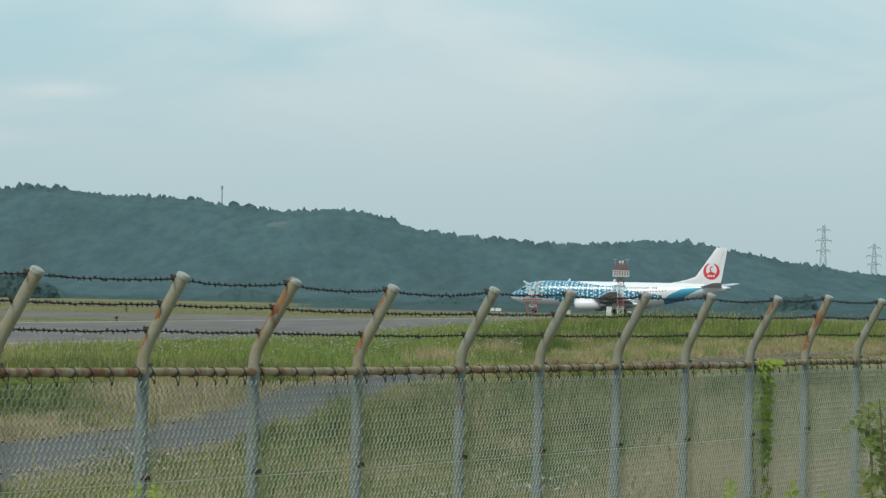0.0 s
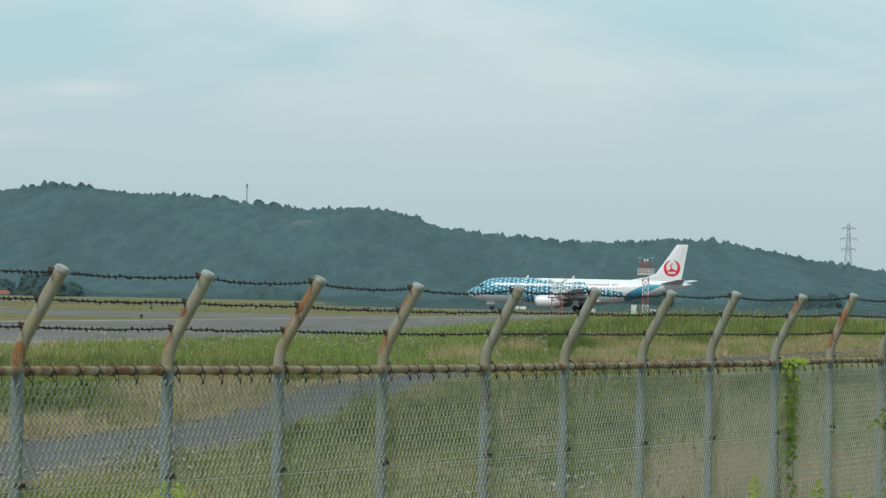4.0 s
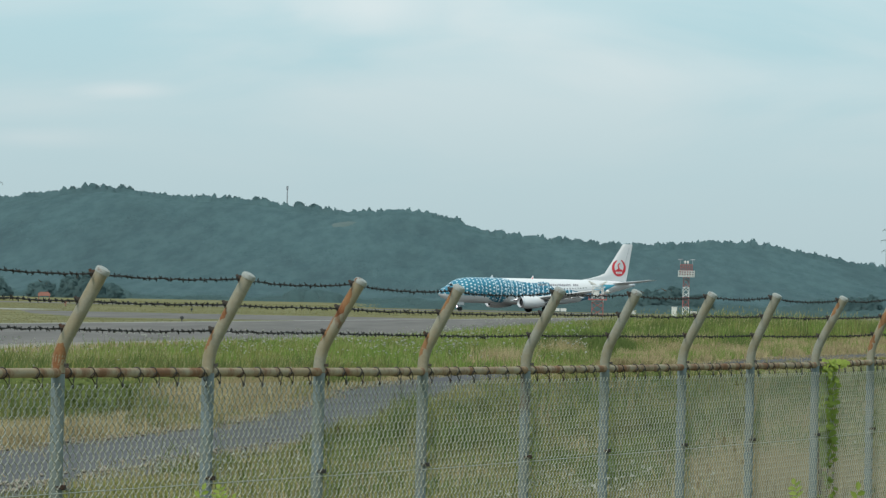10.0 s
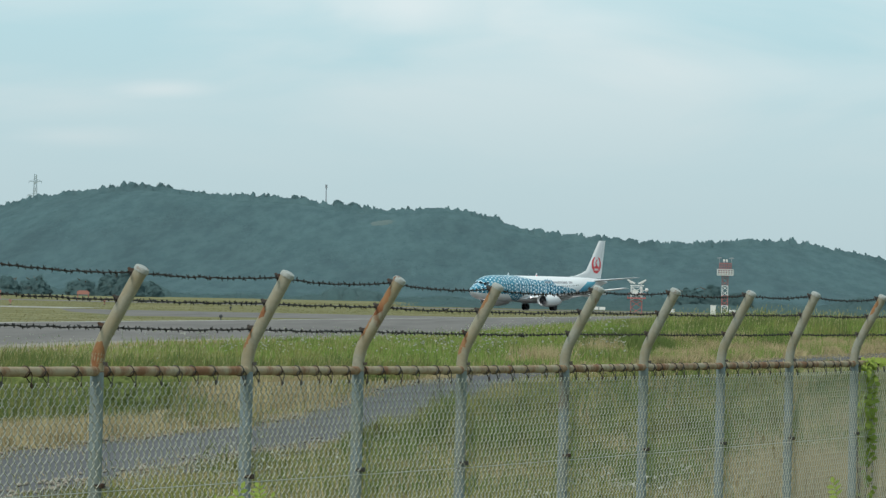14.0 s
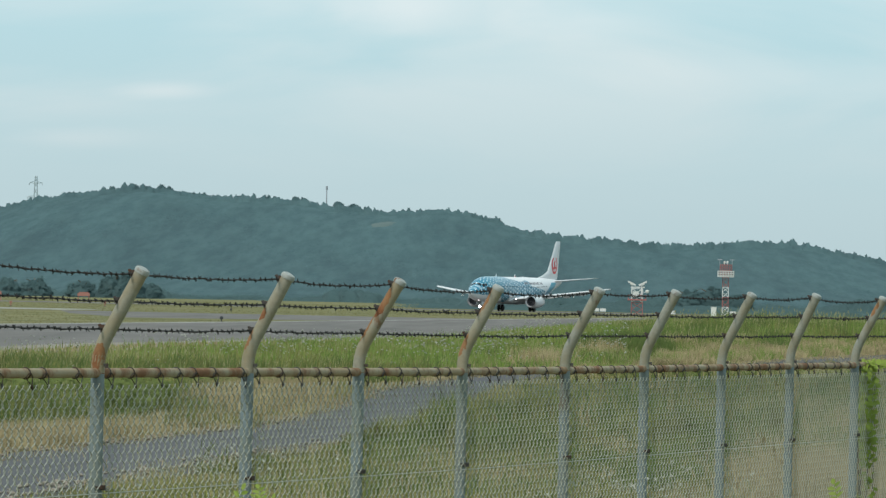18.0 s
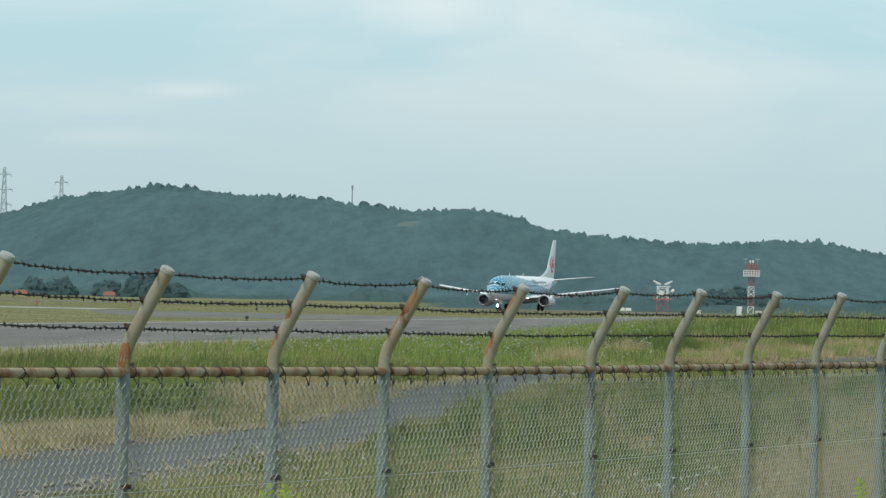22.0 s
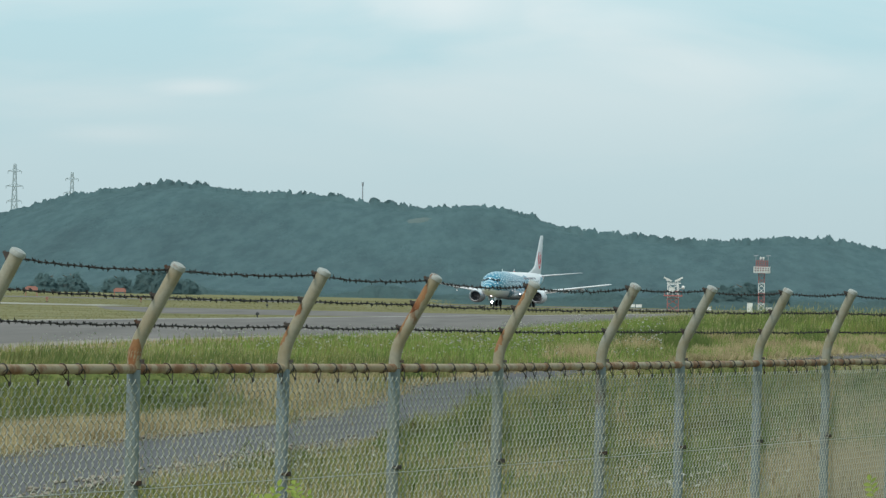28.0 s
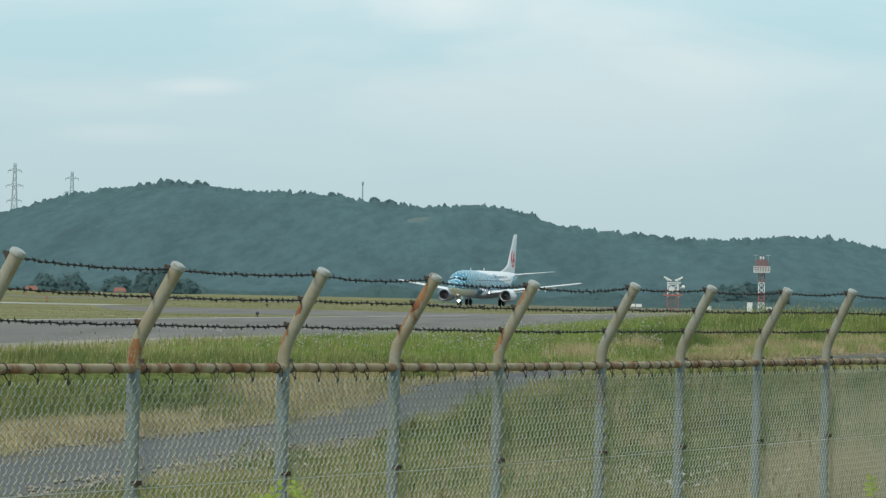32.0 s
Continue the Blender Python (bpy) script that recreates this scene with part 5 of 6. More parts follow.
fr = random.Random(5)
ARMS = []
for i in range(len(POSTS)):
    low = Shape().tube([(FX[i], FY[i], FOOT - 0.05), (FX[i], FY[i], RAIL[i] - 0.004)], 0.0303, 14)
    post = part("post", low, M["post"], fence, "blue-grey painted steel post", smooth=True)
    a = Shape().tube([arm_at(i, q) for q in (0.0, 0.05, 0.1, 0.16, 0.22, 0.28, 0.34, 0.4, 0.6, 0.985)], 0.0305, 14)
    part("arm", a, M["arm"] if i <= 4 or i == 10 else M["clean_arm"], post, "cream-grey angled arm with rust stains" if i <= 4 or i == 10 else "cream-grey angled arm", smooth=True)
    ARMS.append(post)
    d = (arm_at(i, 1) - arm_at(i, 0.8)).normalized()
    tip = arm_at(i, 0.975)
    part("cap", Shape().tube([tip, tip + d * 0.012, tip + d * 0.022, tip + d * 0.027], [0.034, 0.035, 0.031, 0.018], 14), M["cap"], post, smooth=True)
    q = Vector((FX[i], FY[i], RAIL[i] + 0.035))
    part("bolt", Shape().box(*(q + out * 0.036), 0.016, 0.014, 0.014).box(*(q + out * 0.043), 0.01, 0.016, 0.016), M["tie"], post)
    part("clamp", Shape().box(FX[i] + 0.036, FY[i] - 0.012, RAIL[i] - 0.5, 0.022, 0.03, 0.022).box(FX[i] + 0.02, FY[i] - 0.028, RAIL[i] - 0.5, 0.04, 0.012, 0.014), M["tie"], post)
    for q in (0.43, 0.70, 0.968):
        w = arm_at(i, q) - out * 0.034
        part("wire_clip", Shape().box(*w, 0.022, 0.03, 0.035).tube([w + Vector((0, 0, -0.02)), w + Vector((0, 0, 0.02)) - out * 0.02], 0.008, 5), M["rust"], post)


def streak(i, q0, q1, mid, wide, seed):
    """A ragged patch of rust on the skin of arm i, from q0 to q1 along it, mid and wide in degrees round it."""
    r = random.Random(seed)
    rings = []
    for j in range(13):
        u = j / 12
        q = q0 + (q1 - q0) * u
        d = (arm_at(i, q + 0.02) - arm_at(i, q - 0.02)).normalized()
        left = Vector((-1, 0, 0)) - d * d.dot(Vector((-1, 0, 0)))
        left.normalize()
        front = d.cross(left)
        if front.y > 0:
            front = -front
        half = wide / 2 * max(math.sin(math.pi * u) * r.uniform(0.6, 1.15), 0.02)
        m_ = mid + r.uniform(-8, 8)
        rings.append([arm_at(i, q) + (left * math.cos(a) + front * math.sin(a)) * 0.0309 for a in (radians(m_ - half + 2 * half * k1 / 6) for k1 in range(7))])
    return Shape().rings(rings, closed=False, caps=False)


for i, q0, q1, mid, wide in ((1, 0.02, 0.3, 80, 210), (0, 0.02, 0.3, 80, 200), (2, 0.2, 0.42, 20, 90), (2, 0.52, 0.66, 40, 70), (3, 0.58, 0.92, 40, 130), (3, 0.3, 0.6, 20, 60), (4, 0.16, 0.44, 30, 110), (4, 0.66, 0.98, 20, 80), (9, 0.7, 0.95, 40, 80), (10, 0.15, 0.42, 40, 110), (10, 0.5, 0.8, 60, 120)):
    part("rust_streak", streak(i, q0, q1, mid, wide, int(i * 10 + q0 * 100)), M["streak"], ARMS[i], "orange-brown streak of rust", smooth=True)


def barbed(p, q, sag, seed, loops):
    """Two twisted strands with four-point barbs from p to q."""
    r = random.Random(seed)
    s = Shape()
    n = 26
    wob = [r.uniform(-1, 1) * 0.0035 for _ in range(n + 1)]

    def line(u, ph):
        c = p.lerp(q, u)
        k0 = min(int(u * n), n - 1)
        dz = -sag * 4 * u * (1 - u) + (wob[k0] + (wob[k0 + 1] - wob[k0]) * (u * n - k0)) * math.sin(math.pi * u)
        a = u * 90 + ph
        return c + Vector((0, 0, dz + 0.0023 * math.sin(a))) + out * 0.0023 * math.cos(a)
    for ph in (0, math.pi):
        s.tube([line(u / 80, ph) for u in range(81)], 0.0023, 4)
    count = int((q - p).length / 0.08)
    for b in range(count):
        u = (b + 0.5 + r.uniform(-0.12, 0.12)) / count
        c = line(u, 0)
        s.tube([c - along * 0.01, c + along * 0.01], 0.005, 6)
        for e in range(4):
            a = math.pi * (0.5 + e) + r.uniform(-0.7, 0.7)
            w = (out * math.cos(a) + Vector((0, 0, 1)) * math.sin(a) + along * r.uniform(0.4, 1.6) * (1 if e < 2 else -1)).normalized()
            g = c + along * (0.006 if e % 2 else -0.006)
            s.tube([g, g + w * r.uniform(0.011, 0.017)], [0.003, 0.0016], 4)
    for b in range(loops):
        u = r.uniform(0.2, 0.8)
        c = line(u, 0)
        for e in range(7):
            a = r.uniform(0, 6.28)
            s.tube([c, c + along * r.uniform(-0.07, 0.07) + Vector((0, 0, 1)) * 0.014 * math.sin(a) + out * 0.02 * math.cos(a)], 0.0028, 4)
    return s


for i in range(len(POSTS) - 1):
    a, b = Vector((FX[i], FY[i], RAIL[i])), Vector((FX[i + 1], FY[i + 1], RAIL[i + 1]))
    rail = part("top_rail", Shape().tube([a, b - along * 0.004], 0.0215, 14, True), M["rail"], fence, "cream painted top rail with rust bands", smooth=True)
    span = (b - a).length
    # wire ties round the rail, holding the mesh
    for k1 in range(int(span / 0.3)):
        c = a.lerp(b, (k1 + 0.4 + fr.uniform(-0.25, 0.25)) * 0.3 / span)
        s = Shape()
        ring = [c + along * (0.012 * math.sin(g * 0.5) * fr.uniform(0.3, 1)) + (out * math.cos(g) + Vector((0, 0, 1)) * math.sin(g)) * 0.0238 for g in (2 * math.pi * j / 14 for j in range(15))]
        s.tube(ring, 0.0032, 4)
        low = c + out * 0.03 + along * fr.uniform(-0.015, 0.015) - Vector((0, 0, fr.uniform(0.05, 0.06)))
        for e in (-1, 1):
            s.tube([c + along * e * 0.012 + out * 0.024, c + along * e * fr.uniform(0.035, 0.05) + out * 0.022 - Vector((0, 0, 0.016)), low], 0.0026, 4)
        s.tube([low + Vector((0, 0, 0.009)), low, low - Vector((0, 0, 0.012)) + along * fr.uniform(-0.012, 0.012)], [0.004, 0.0072, 0.003], 5)
        part("wire_tie", s, M["tie"], rail)
    for q, seed in ((0.43, 1), (0.70, 2), (0.968, 3)):
        p1, p2 = arm_at(i, q) - out * 0.036, arm_at(i + 1, q) - out * 0.036
        part("barbed_wire", barbed(p1, p2, (0.005, 0.006, 0.018)[seed - 1] * fr.uniform(0.6, 1.3), i * 7 + seed, 1 if fr.random() < 0.12 else 0), M["barb"], fence, "rusted barbed wire strand")
    # chain-link mesh: interlocked zigzag wires
    s = Shape()
    pitch, rise = 0.079, 0.0396
    rows = int((RAIL[i] - 0.055 - FOOT - 0.06) / rise)
    cols = int(span / (pitch / 2))
    for k1 in range(cols):
        pts = []
        for j in range(3 * rows + 1):
            w = 0.5 - 0.5 * math.cos(math.pi * (j % 3) / 3)
            side = (1 if (j // 3 + k1) % 2 else -1) * (1 - 2 * w)
            u = k1 * pitch / 2 + side * (pitch / 4 + 0.0015)
            pts.append(a + along * (u + pitch / 4) - Vector((0, 0, 0.055 + j * rise / 3)) + out * (0.0345 + 0.0035 * side))
        s.tube(pts, 0.0026, 4, False)
    part("mesh_panel", s, M["mesh"], fence, "pale grey diamond chain-link mesh")
    for z in (0.525, 1.2):
        part("tension_wire", Shape().tube([a - Vector((0, 0, z)) + out * 0.041, b - Vector((0, 0, z)) + out * 0.041], 0.0024, 5), M["mesh"], fence)


# ---------------------------------------------------------------- creeper and shrubs before the fence
def leaf_mesh(name, mat, length, width):
    s = Shape().add([(0, 0, 0), (width * 0.42, length * 0.3, 0.06 * length), (width * 0.5, length * 0.55, 0.05 * length), (0, length, -0.08 * length),
                     (-width * 0.5, length * 0.55, 0.05 * length), (-width * 0.42, length * 0.3, 0.06 * length), (0, length * 0.5, -0.02 * length)],
                    [(0, 1, 6), (1, 2, 6), (2, 3, 6), (3, 4, 6), (4, 5, 6), (5, 0, 6)])
    return s.mesh(name, mat)


LEAF_V = leaf_mesh("leaf", M["vine"], 0.055, 0.05)


def leaf(parent, mesh, p, g, size=1.0):
    m = pose(*p, g.uniform(20, 75), g.uniform(-30, 30), g.uniform(-40, 40)) @ Matrix.Rotation(g.uniform(0, 6.28), 4, "Z") @ Matrix.Scale(size, 4)
    ob = part("leaf", mesh, None, parent, "", m)
    return ob


g = random.Random(12)
base_p = Vector((FX[9], FY[9], 0)) + along * 0.42
vine = thing("creeper", "bright green creeper hanging over the fence rail", "climbing plant", pose(0, 0, 0))
stems = Shape()
for k1 in range(5):
    o = along * (0.32 * (k1 - 2) * 0.6) - out * 0.012
    pts = [base_p + o + Vector((0, 0, FOOT + 0.0)), base_p + o * 0.8 + along * g.uniform(-0.1, 0.1) + Vector((0, 0, 0.6)), base_p + o + along * g.uniform(-0.1, 0.1) + Vector((0, 0, 1.2)), base_p + o + Vector((0, 0, RAIL[9] + 0.01))]
    stems.tube(pts, [0.008, 0.006, 0.005, 0.003], 5)
part("stem", stems, M["bark"], vine)
for k1 in range(560):
    hgt = g.random() ** 0.8 if k1 % 9 else g.uniform(-0.5, 0.2)
    if k1 % 14 == 0:
        # shoots that run along the rail
        u, z = g.uniform(-0.1, 0.26), g.uniform(-0.015, 0.03)
    else:
        u, z = g.uniform(-1, 1) * (0.05 + 0.075 * max(hgt, 0.0)) + 0.05 * (1 - hgt) * (g.random() - 0.6), -0.74 + 0.74 * hgt
    leaf(vine, LEAF_V, base_p + along * u * 2.0 + out * g.uniform(-0.02, 0.055) + Vector((0, 0, RAIL[9] + z)), g, g.uniform(0.5, 0.95))


def sprig_mesh(mat):
    """A compound leaf: a thin stalk with paired leaflets."""
    s = Shape().tube([(0, 0, 0), (0, 0.07, 0.012), (0, 0.13, 0.0)], [0.0016, 0.0012, 0.0008], 4)
    for j in range(7):
        side = 0 if j == 6 else (1 if j % 2 else -1)
        y0 = 0.02 + 0.018 * j
        a = radians(55 * side)
        l, w = 0.042, 0.0115
        d, n = Vector((math.sin(a), math.cos(a), 0.12)), Vector((math.cos(a), -math.sin(a), 0.14))
        o = Vector((0, y0, 0.008))
        up = Vector((0, 0, 0.004))
        s.add([o, o + d * l * 0.25 + n * w * 0.8 + up, o + d * l * 0.6 + n * w + up, o + d * l, o + d * l * 0.6 - n * w + up, o + d * l * 0.25 - n * w * 0.8 + up, o + d * l * 0.5], [(0, 1, 6), (1, 2, 6), (2, 3, 6), (3, 4, 6), (4, 5, 6), (5, 0, 6)])
    return s.mesh("sprig", mat)


SPRIG = {"light": sprig_mesh(M["shrub"]), "olive": sprig_mesh(M["olive"])}


def shrub(px, dist, top, width, count, seed, label, tone="light", lowest=0.84, size=0.7):
    """Thin stems with compound leaves that rise from the near ground to top metres."""
    g = random.Random(seed)
    x, y = place(px, dist), dist
    z0 = float(land(x, y))
    t = thing("shrub", label, "shrub", pose(x, y, z0))
    tips = []
    for k1 in range(8):
        a = Vector((g.uniform(-0.05, 0.05), g.uniform(-0.05, 0.05), 0))
        b = Vector((g.uniform(-1, 1) * width, g.uniform(-0.15, 0.15), (top - z0) * g.uniform(lowest, 1.0)))
        c = a.lerp(b, 0.6) + Vector((0, 0, 0.1))
        part("stem", Shape().tube([a, c, b], [0.006, 0.004, 0.0016], 5), M["bark"], t)
        tips.append((c, b))
    for k1 in range(int(count * 1.3)):
        c, b = g.choice(tips)
        u = 1 - g.random() ** 1.5 * 0.8
        p = c.lerp(b, u)
        m = pose(*p, g.uniform(20, 70), g.uniform(-30, 30), g.uniform(-40, 40)) @ Matrix.Rotation(g.uniform(0, 6.28), 4, "Z") @ Matrix.Scale(size * g.uniform(0.7, 1.3), 4)
        part("sprig", SPRIG[tone], None, t, "", m)
    return t


LIGHT_TIPS = "light yellow-green leafy shrub tips before the fence"
shrub(-502, 18.0, 1.315, 0.1, 60, 31, LIGHT_TIPS, lowest=0.95, size=0.6)
shrub(-594, 19.0, 1.285, 0.03, 12, 36, LIGHT_TIPS, lowest=0.96, size=0.6)
shrub(632, 16.0, 1.405, 0.1, 90, 32, LIGHT_TIPS, lowest=0.94, size=0.62)
shrub(585, 16.5, 1.37, 0.04, 20, 38, LIGHT_TIPS, lowest=0.95, size=0.55)
shrub(441, 18.0, 1.325, 0.04, 26, 33, LIGHT_TIPS, lowest=0.96, size=0.55)
shrub(512, 17.0, 1.4, 0.05, 26, 35, LIGHT_TIPS, lowest=0.95, size=0.55)
shrub(872, 13.0, 1.86, 0.15, 90, 34, "dark green leafy shrub leaning towards the fence", "olive", 0.92, 0.5)
shrub(850, 14.0, 1.76, 0.13, 60, 37, "dark green leafy shrub leaning towards the fence", "olive", 0.92, 0.5)

# ---------------------------------------------------------------- the airliner
NOSE = 18.3
k = Mat("livery_paint", rough=0.28, spec=0.5)
ox, oy, oz = k.split(k.coords())
sx = k.math("DIVIDE", k.math("SUBTRACT", NOSE, ox), 36.4)               # 0 at the nose, 1 at the tail
# upper and lower edge of the blue, as a share of 6 m above the ground
upper = k.ramp(sx, [(0.0, 1.0), (0.26, 1.0), (0.29, 0.91), (0.34, 0.84), (0.40, 0.79), (0.46, 0.765), (0.485, 0.79), (0.51, 0.81), (0.535, 0.79), (0.55, 0.66), (0.60, 0.63), (0.65, 0.60), (0.70, 0.55)])
lower = k.ramp(sx, [(0.0, 0.44), (0.05, 0.41), (0.21, 0.40), (0.235, 0.33), (0.265, 0.25), (0.312, 0.23), (0.322, 0.40), (0.50, 0.39), (0.66, 0.42), (0.72, 0.46)])
zz = k.math("DIVIDE", oz, 6.0)
inside = k.math("MULTIPLY", k.math("LESS_THAN", zz, upper), k.math("GREATER_THAN", zz, lower))
inside = k.math("MULTIPLY", inside, k.math("LESS_THAN", sx, 0.705))
# swept tail band
sweep = k.math("SUBTRACT", sx, k.math("MULTIPLY", k.math("POWER", k.math("MAXIMUM", k.math("SUBTRACT", zz, 0.42), 0.0), 1.4), 0.42))
band = k.math("MULTIPLY", k.math("GREATER_THAN", sweep, 0.712), k.math("LESS_THAN", sweep, 0.792))
band = k.math("MULTIPLY", band, k.math("MULTIPLY", k.math("GREATER_THAN", zz, 0.30), k.math("LESS_THAN", zz, 0.77)))
# white spots in rows round the body
ang = k.math("ARCTAN2", k.math("SUBTRACT", oz, 3.3), k.math("ABSOLUTE", oy))
cu = k.math("MULTIPLY", ox, 1.25)
cv = k.math("ADD", k.math("MULTIPLY", ang, 2.7), k.math("MULTIPLY", k.math("FLOOR", cu), 0.5))
comb = k.n.new("ShaderNodeCombineXYZ")
k.l.new(cu, comb.inputs[0])
k.l.new(cv, comb.inputs[1])
vor = k.n.new("ShaderNodeTexVoronoi")
vor.voronoi_dimensions = "2D"
vor.inputs["Scale"].default_value, vor.inputs["Randomness"].default_value = 1.15, 0.22
k.l.new(comb.outputs[0], vor.inputs["Vector"])
spots = k.math("LESS_THAN", vor.outputs["Distance"], 0.235)
bars_ = k.math("MULTIPLY", k.math("LESS_THAN", k.math("FRACT", k.math("MULTIPLY", cu, 0.83)), 0.13), k.math("GREATER_THAN", sx, 0.25))
bars_ = k.math("MULTIPLY", bars_, 0.75)
marks = k.math("MAXIMUM", spots, bars_)
shade = k.noise(0.35, 3)
blue = k.mix(shade, (0.01, 0.13, 0.225), (0.038, 0.25, 0.35))
paint = k.mix(inside, (0.72, 0.73, 0.74), k.mix(marks, blue, (0.68, 0.75, 0.78)))
paint = k.mix(band, paint, k.mix(zz, (0.02, 0.1, 0.3), (0.07, 0.42, 0.52)))
k.base(paint)
M["livery"] = k.m
k = Mat("aircraft_white", rough=0.32)
k.base(k.mix(k.noise(0.8, 4), (0.72, 0.73, 0.74), (0.65, 0.66, 0.67)))
M["awhite"] = k.m
k = Mat("wing_grey", rough=0.4)
k.base(k.mix(k.noise(1.2, 4), (0.60, 0.62, 0.64), (0.5, 0.52, 0.54)))
M["wing"] = k.m
M["metal"] = Mat("bare_metal_edge", (0.62, 0.63, 0.65), 0.3, 0.9).m
M["logo"] = Mat("tail_red", (0.62, 0.035, 0.05), 0.35).m
M["glass"] = Mat("dark_cockpit_glass", (0.015, 0.018, 0.022), 0.08).m
M["black"] = Mat("black_rubber", (0.02, 0.02, 0.02), 0.8).m
# near black: the shade inside the engine intakes put into the colour
M["fan"] = Mat("shade_black_intake", (0.018, 0.02, 0.026), 0.6, 0.0).m
M["text"] = Mat("dark_grey_lettering", (0.2, 0.2, 0.22), 0.5).m
for nm, col, st in (("lamp", (1.0, 0.82, 0.84), 24.0), ("glint", (1.0, 0.95, 0.9), 3.0)):
    k = Mat(nm + "_glow", (0.9, 0.9, 0.9), 0.3)
    k.b.inputs["Emission Color"].default_value = (*col, 1)
    k.b.inputs["Emission Strength"].default_value = st
    M[nm] = k.m

plane = thing("airliner", "twin-engine jet airliner, white with blue white-spotted forward body", "airplane")
# stations from the nose: half width, top, bottom
BODY = [(0.0, 0.06, 2.82, 2.70), (0.12, 0.28, 3.02, 2.48), (0.4, 0.52, 3.24, 2.22), (0.9, 0.86, 3.52, 1.94), (1.5, 1.14, 3.80, 1.73), (2.1, 1.36, 4.22, 1.58), (2.8, 1.55, 4.72, 1.47), (3.6, 1.71, 5.02, 1.38),
        (4.6, 1.82, 5.2, 1.32), (6.0, 1.88, 5.3, 1.29), (9, 1.88, 5.31, 1.28), (12, 1.88, 5.31, 1.28), (15, 1.88, 5.31, 1.28), (18, 1.88, 5.31, 1.28), (21, 1.88, 5.31, 1.28), (23, 1.87, 5.31, 1.34), (25, 1.82, 5.30, 1.62),
        (27, 1.70, 5.29, 2.02), (29, 1.50, 5.27, 2.50), (31, 1.22, 5.24, 3.02), (33, 0.88, 5.18, 3.56), (34.8, 0.52, 5.06, 4.02), (36.0, 0.26, 4.9, 4.36), (36.4, 0.12, 4.78, 4.52)]


def body_at(s):
    a = np.array(BODY)
    return [float(np.interp(s, a[:, 0], a[:, i])) for i in (1, 2, 3)]


def ring_at(s, n=40, grow=0.0):
    w, top, bot = body_at(s)
    zc, hz = (top + bot) / 2, (top - bot) / 2
    return [(NOSE - s, (w + grow) * math.sin(q), zc + (hz + grow) * math.cos(q)) for q in (2 * math.pi * j / n for j in range(n))]


stations = sorted(set([p[0] for p in BODY] + [7.5, 10.5, 13.5, 16.5, 19.5]))
part("fuselage", Shape().rings([ring_at(s) for s in stations]), M["livery"], plane, "white fuselage, blue with white spots forward", smooth=True)


def skin(s, a, grow=0.012):
    """A point on the body's skin: s metres from the nose, a degrees up from the widest line, port side."""
    w, top, bot = body_at(s)
    q = radians(a)
    return Vector((NOSE - s, (w + grow) * math.cos(q), (top + bot) / 2 + ((top - bot) / 2 + grow) * math.sin(q)))


def patch(s0, s1, a0, a1, side, grow=0.014, n=3):
    """A thin plate lying on the skin."""
    sh = Shape()
    rows_ = []
    for g_ in (grow, -0.02):
        for i in range(n + 1):
            for j in range(2):
                p = skin(s0 + (s1 - s0) * j, a0 + (a1 - a0) * i / n, g_)
                rows_.append(Vector((p.x, p.y * side, p.z)))
    m_ = 2 * (n + 1)
    fs = []
    for i in range(n):
        fs.append((2 * i, 2 * i + 1, 2 * i + 3, 2 * i + 2))
        fs.append((m_ + 2 * i, m_ + 2 * i + 2, m_ + 2 * i + 3, m_ + 2 * i + 1))
        fs.append((2 * i, 2 * i + 2, m_ + 2 * i + 2, m_ + 2 * i))
        fs.append((2 * i + 1, m_ + 2 * i + 1, m_ + 2 * i + 3, 2 * i + 3))
    fs += [(0, m_, m_ + 1, 1), (2 * n, 2 * n + 1, m_ + 2 * n + 1, m_ + 2 * n)]
    return sh.add(rows_, fs)


for side in (1, -1):
    for s0, s1, a0, a1 in ((1.85, 2.2, 52, 84), (2.12, 2.55, 32, 50), (2.62, 3.0, 28, 43)):
        part("cockpit_window", patch(s0, s1, a0, a1, side, 0.015), M["glass"], plane, "dark cockpit window")
    part("cabin_door", patch(4.7, 5.6, -30, 36, side, 0.008, 6), M["livery"], plane, "front cabin door")
    part("rear_door", patch(28.0, 28.75, -16, 42, side, 0.008, 6), M["livery"], plane, "rear cabin door")
    for s0 in (15.6, 16.6):
        part("overwing_exit", patch(s0, s0 + 0.5, 4, 34, side, 0.008, 3), M["livery"], plane)
    pane = None
    for i in range(40):
        s0 = 6.4 + i * 0.51
        if i == 0:
            w = Shape().lathe([(0, 0.13), (0.012, 0.13), (0.016, 0.11)], 10, "y")
            pane = w.mesh("cabin_window", M["glass"])
        p = skin(s0, 15, 0.0)
        m = Matrix.Translation((p.x, p.y * side, p.z)) @ pose(0, 0, 0, 15 * side if side > 0 else 165, 0, 0) @ Matrix.Diagonal((0.55, 1, 0.8, 1))
        part("cabin_window", pane, None, plane, "", m)
    # lettering too small to read: dark bars
    gl = random.Random(4)
    s0 = 17.4
    for word in (5, 12, 3):
        for c in range(word):
            part("lettering_bar", patch(s0, s0 + 0.21, 27, 27 + gl.choice((10, 11, 12)), side, 0.02, 1), M["text"], plane, "dark bar of lettering")
            s0 += 0.34
        s0 += 0.4
part("radome", Shape().rings([ring_at(s, 24, 0.006) for s in (0.0, 0.12, 0.4, 0.75)]), M["livery"], plane, smooth=True)
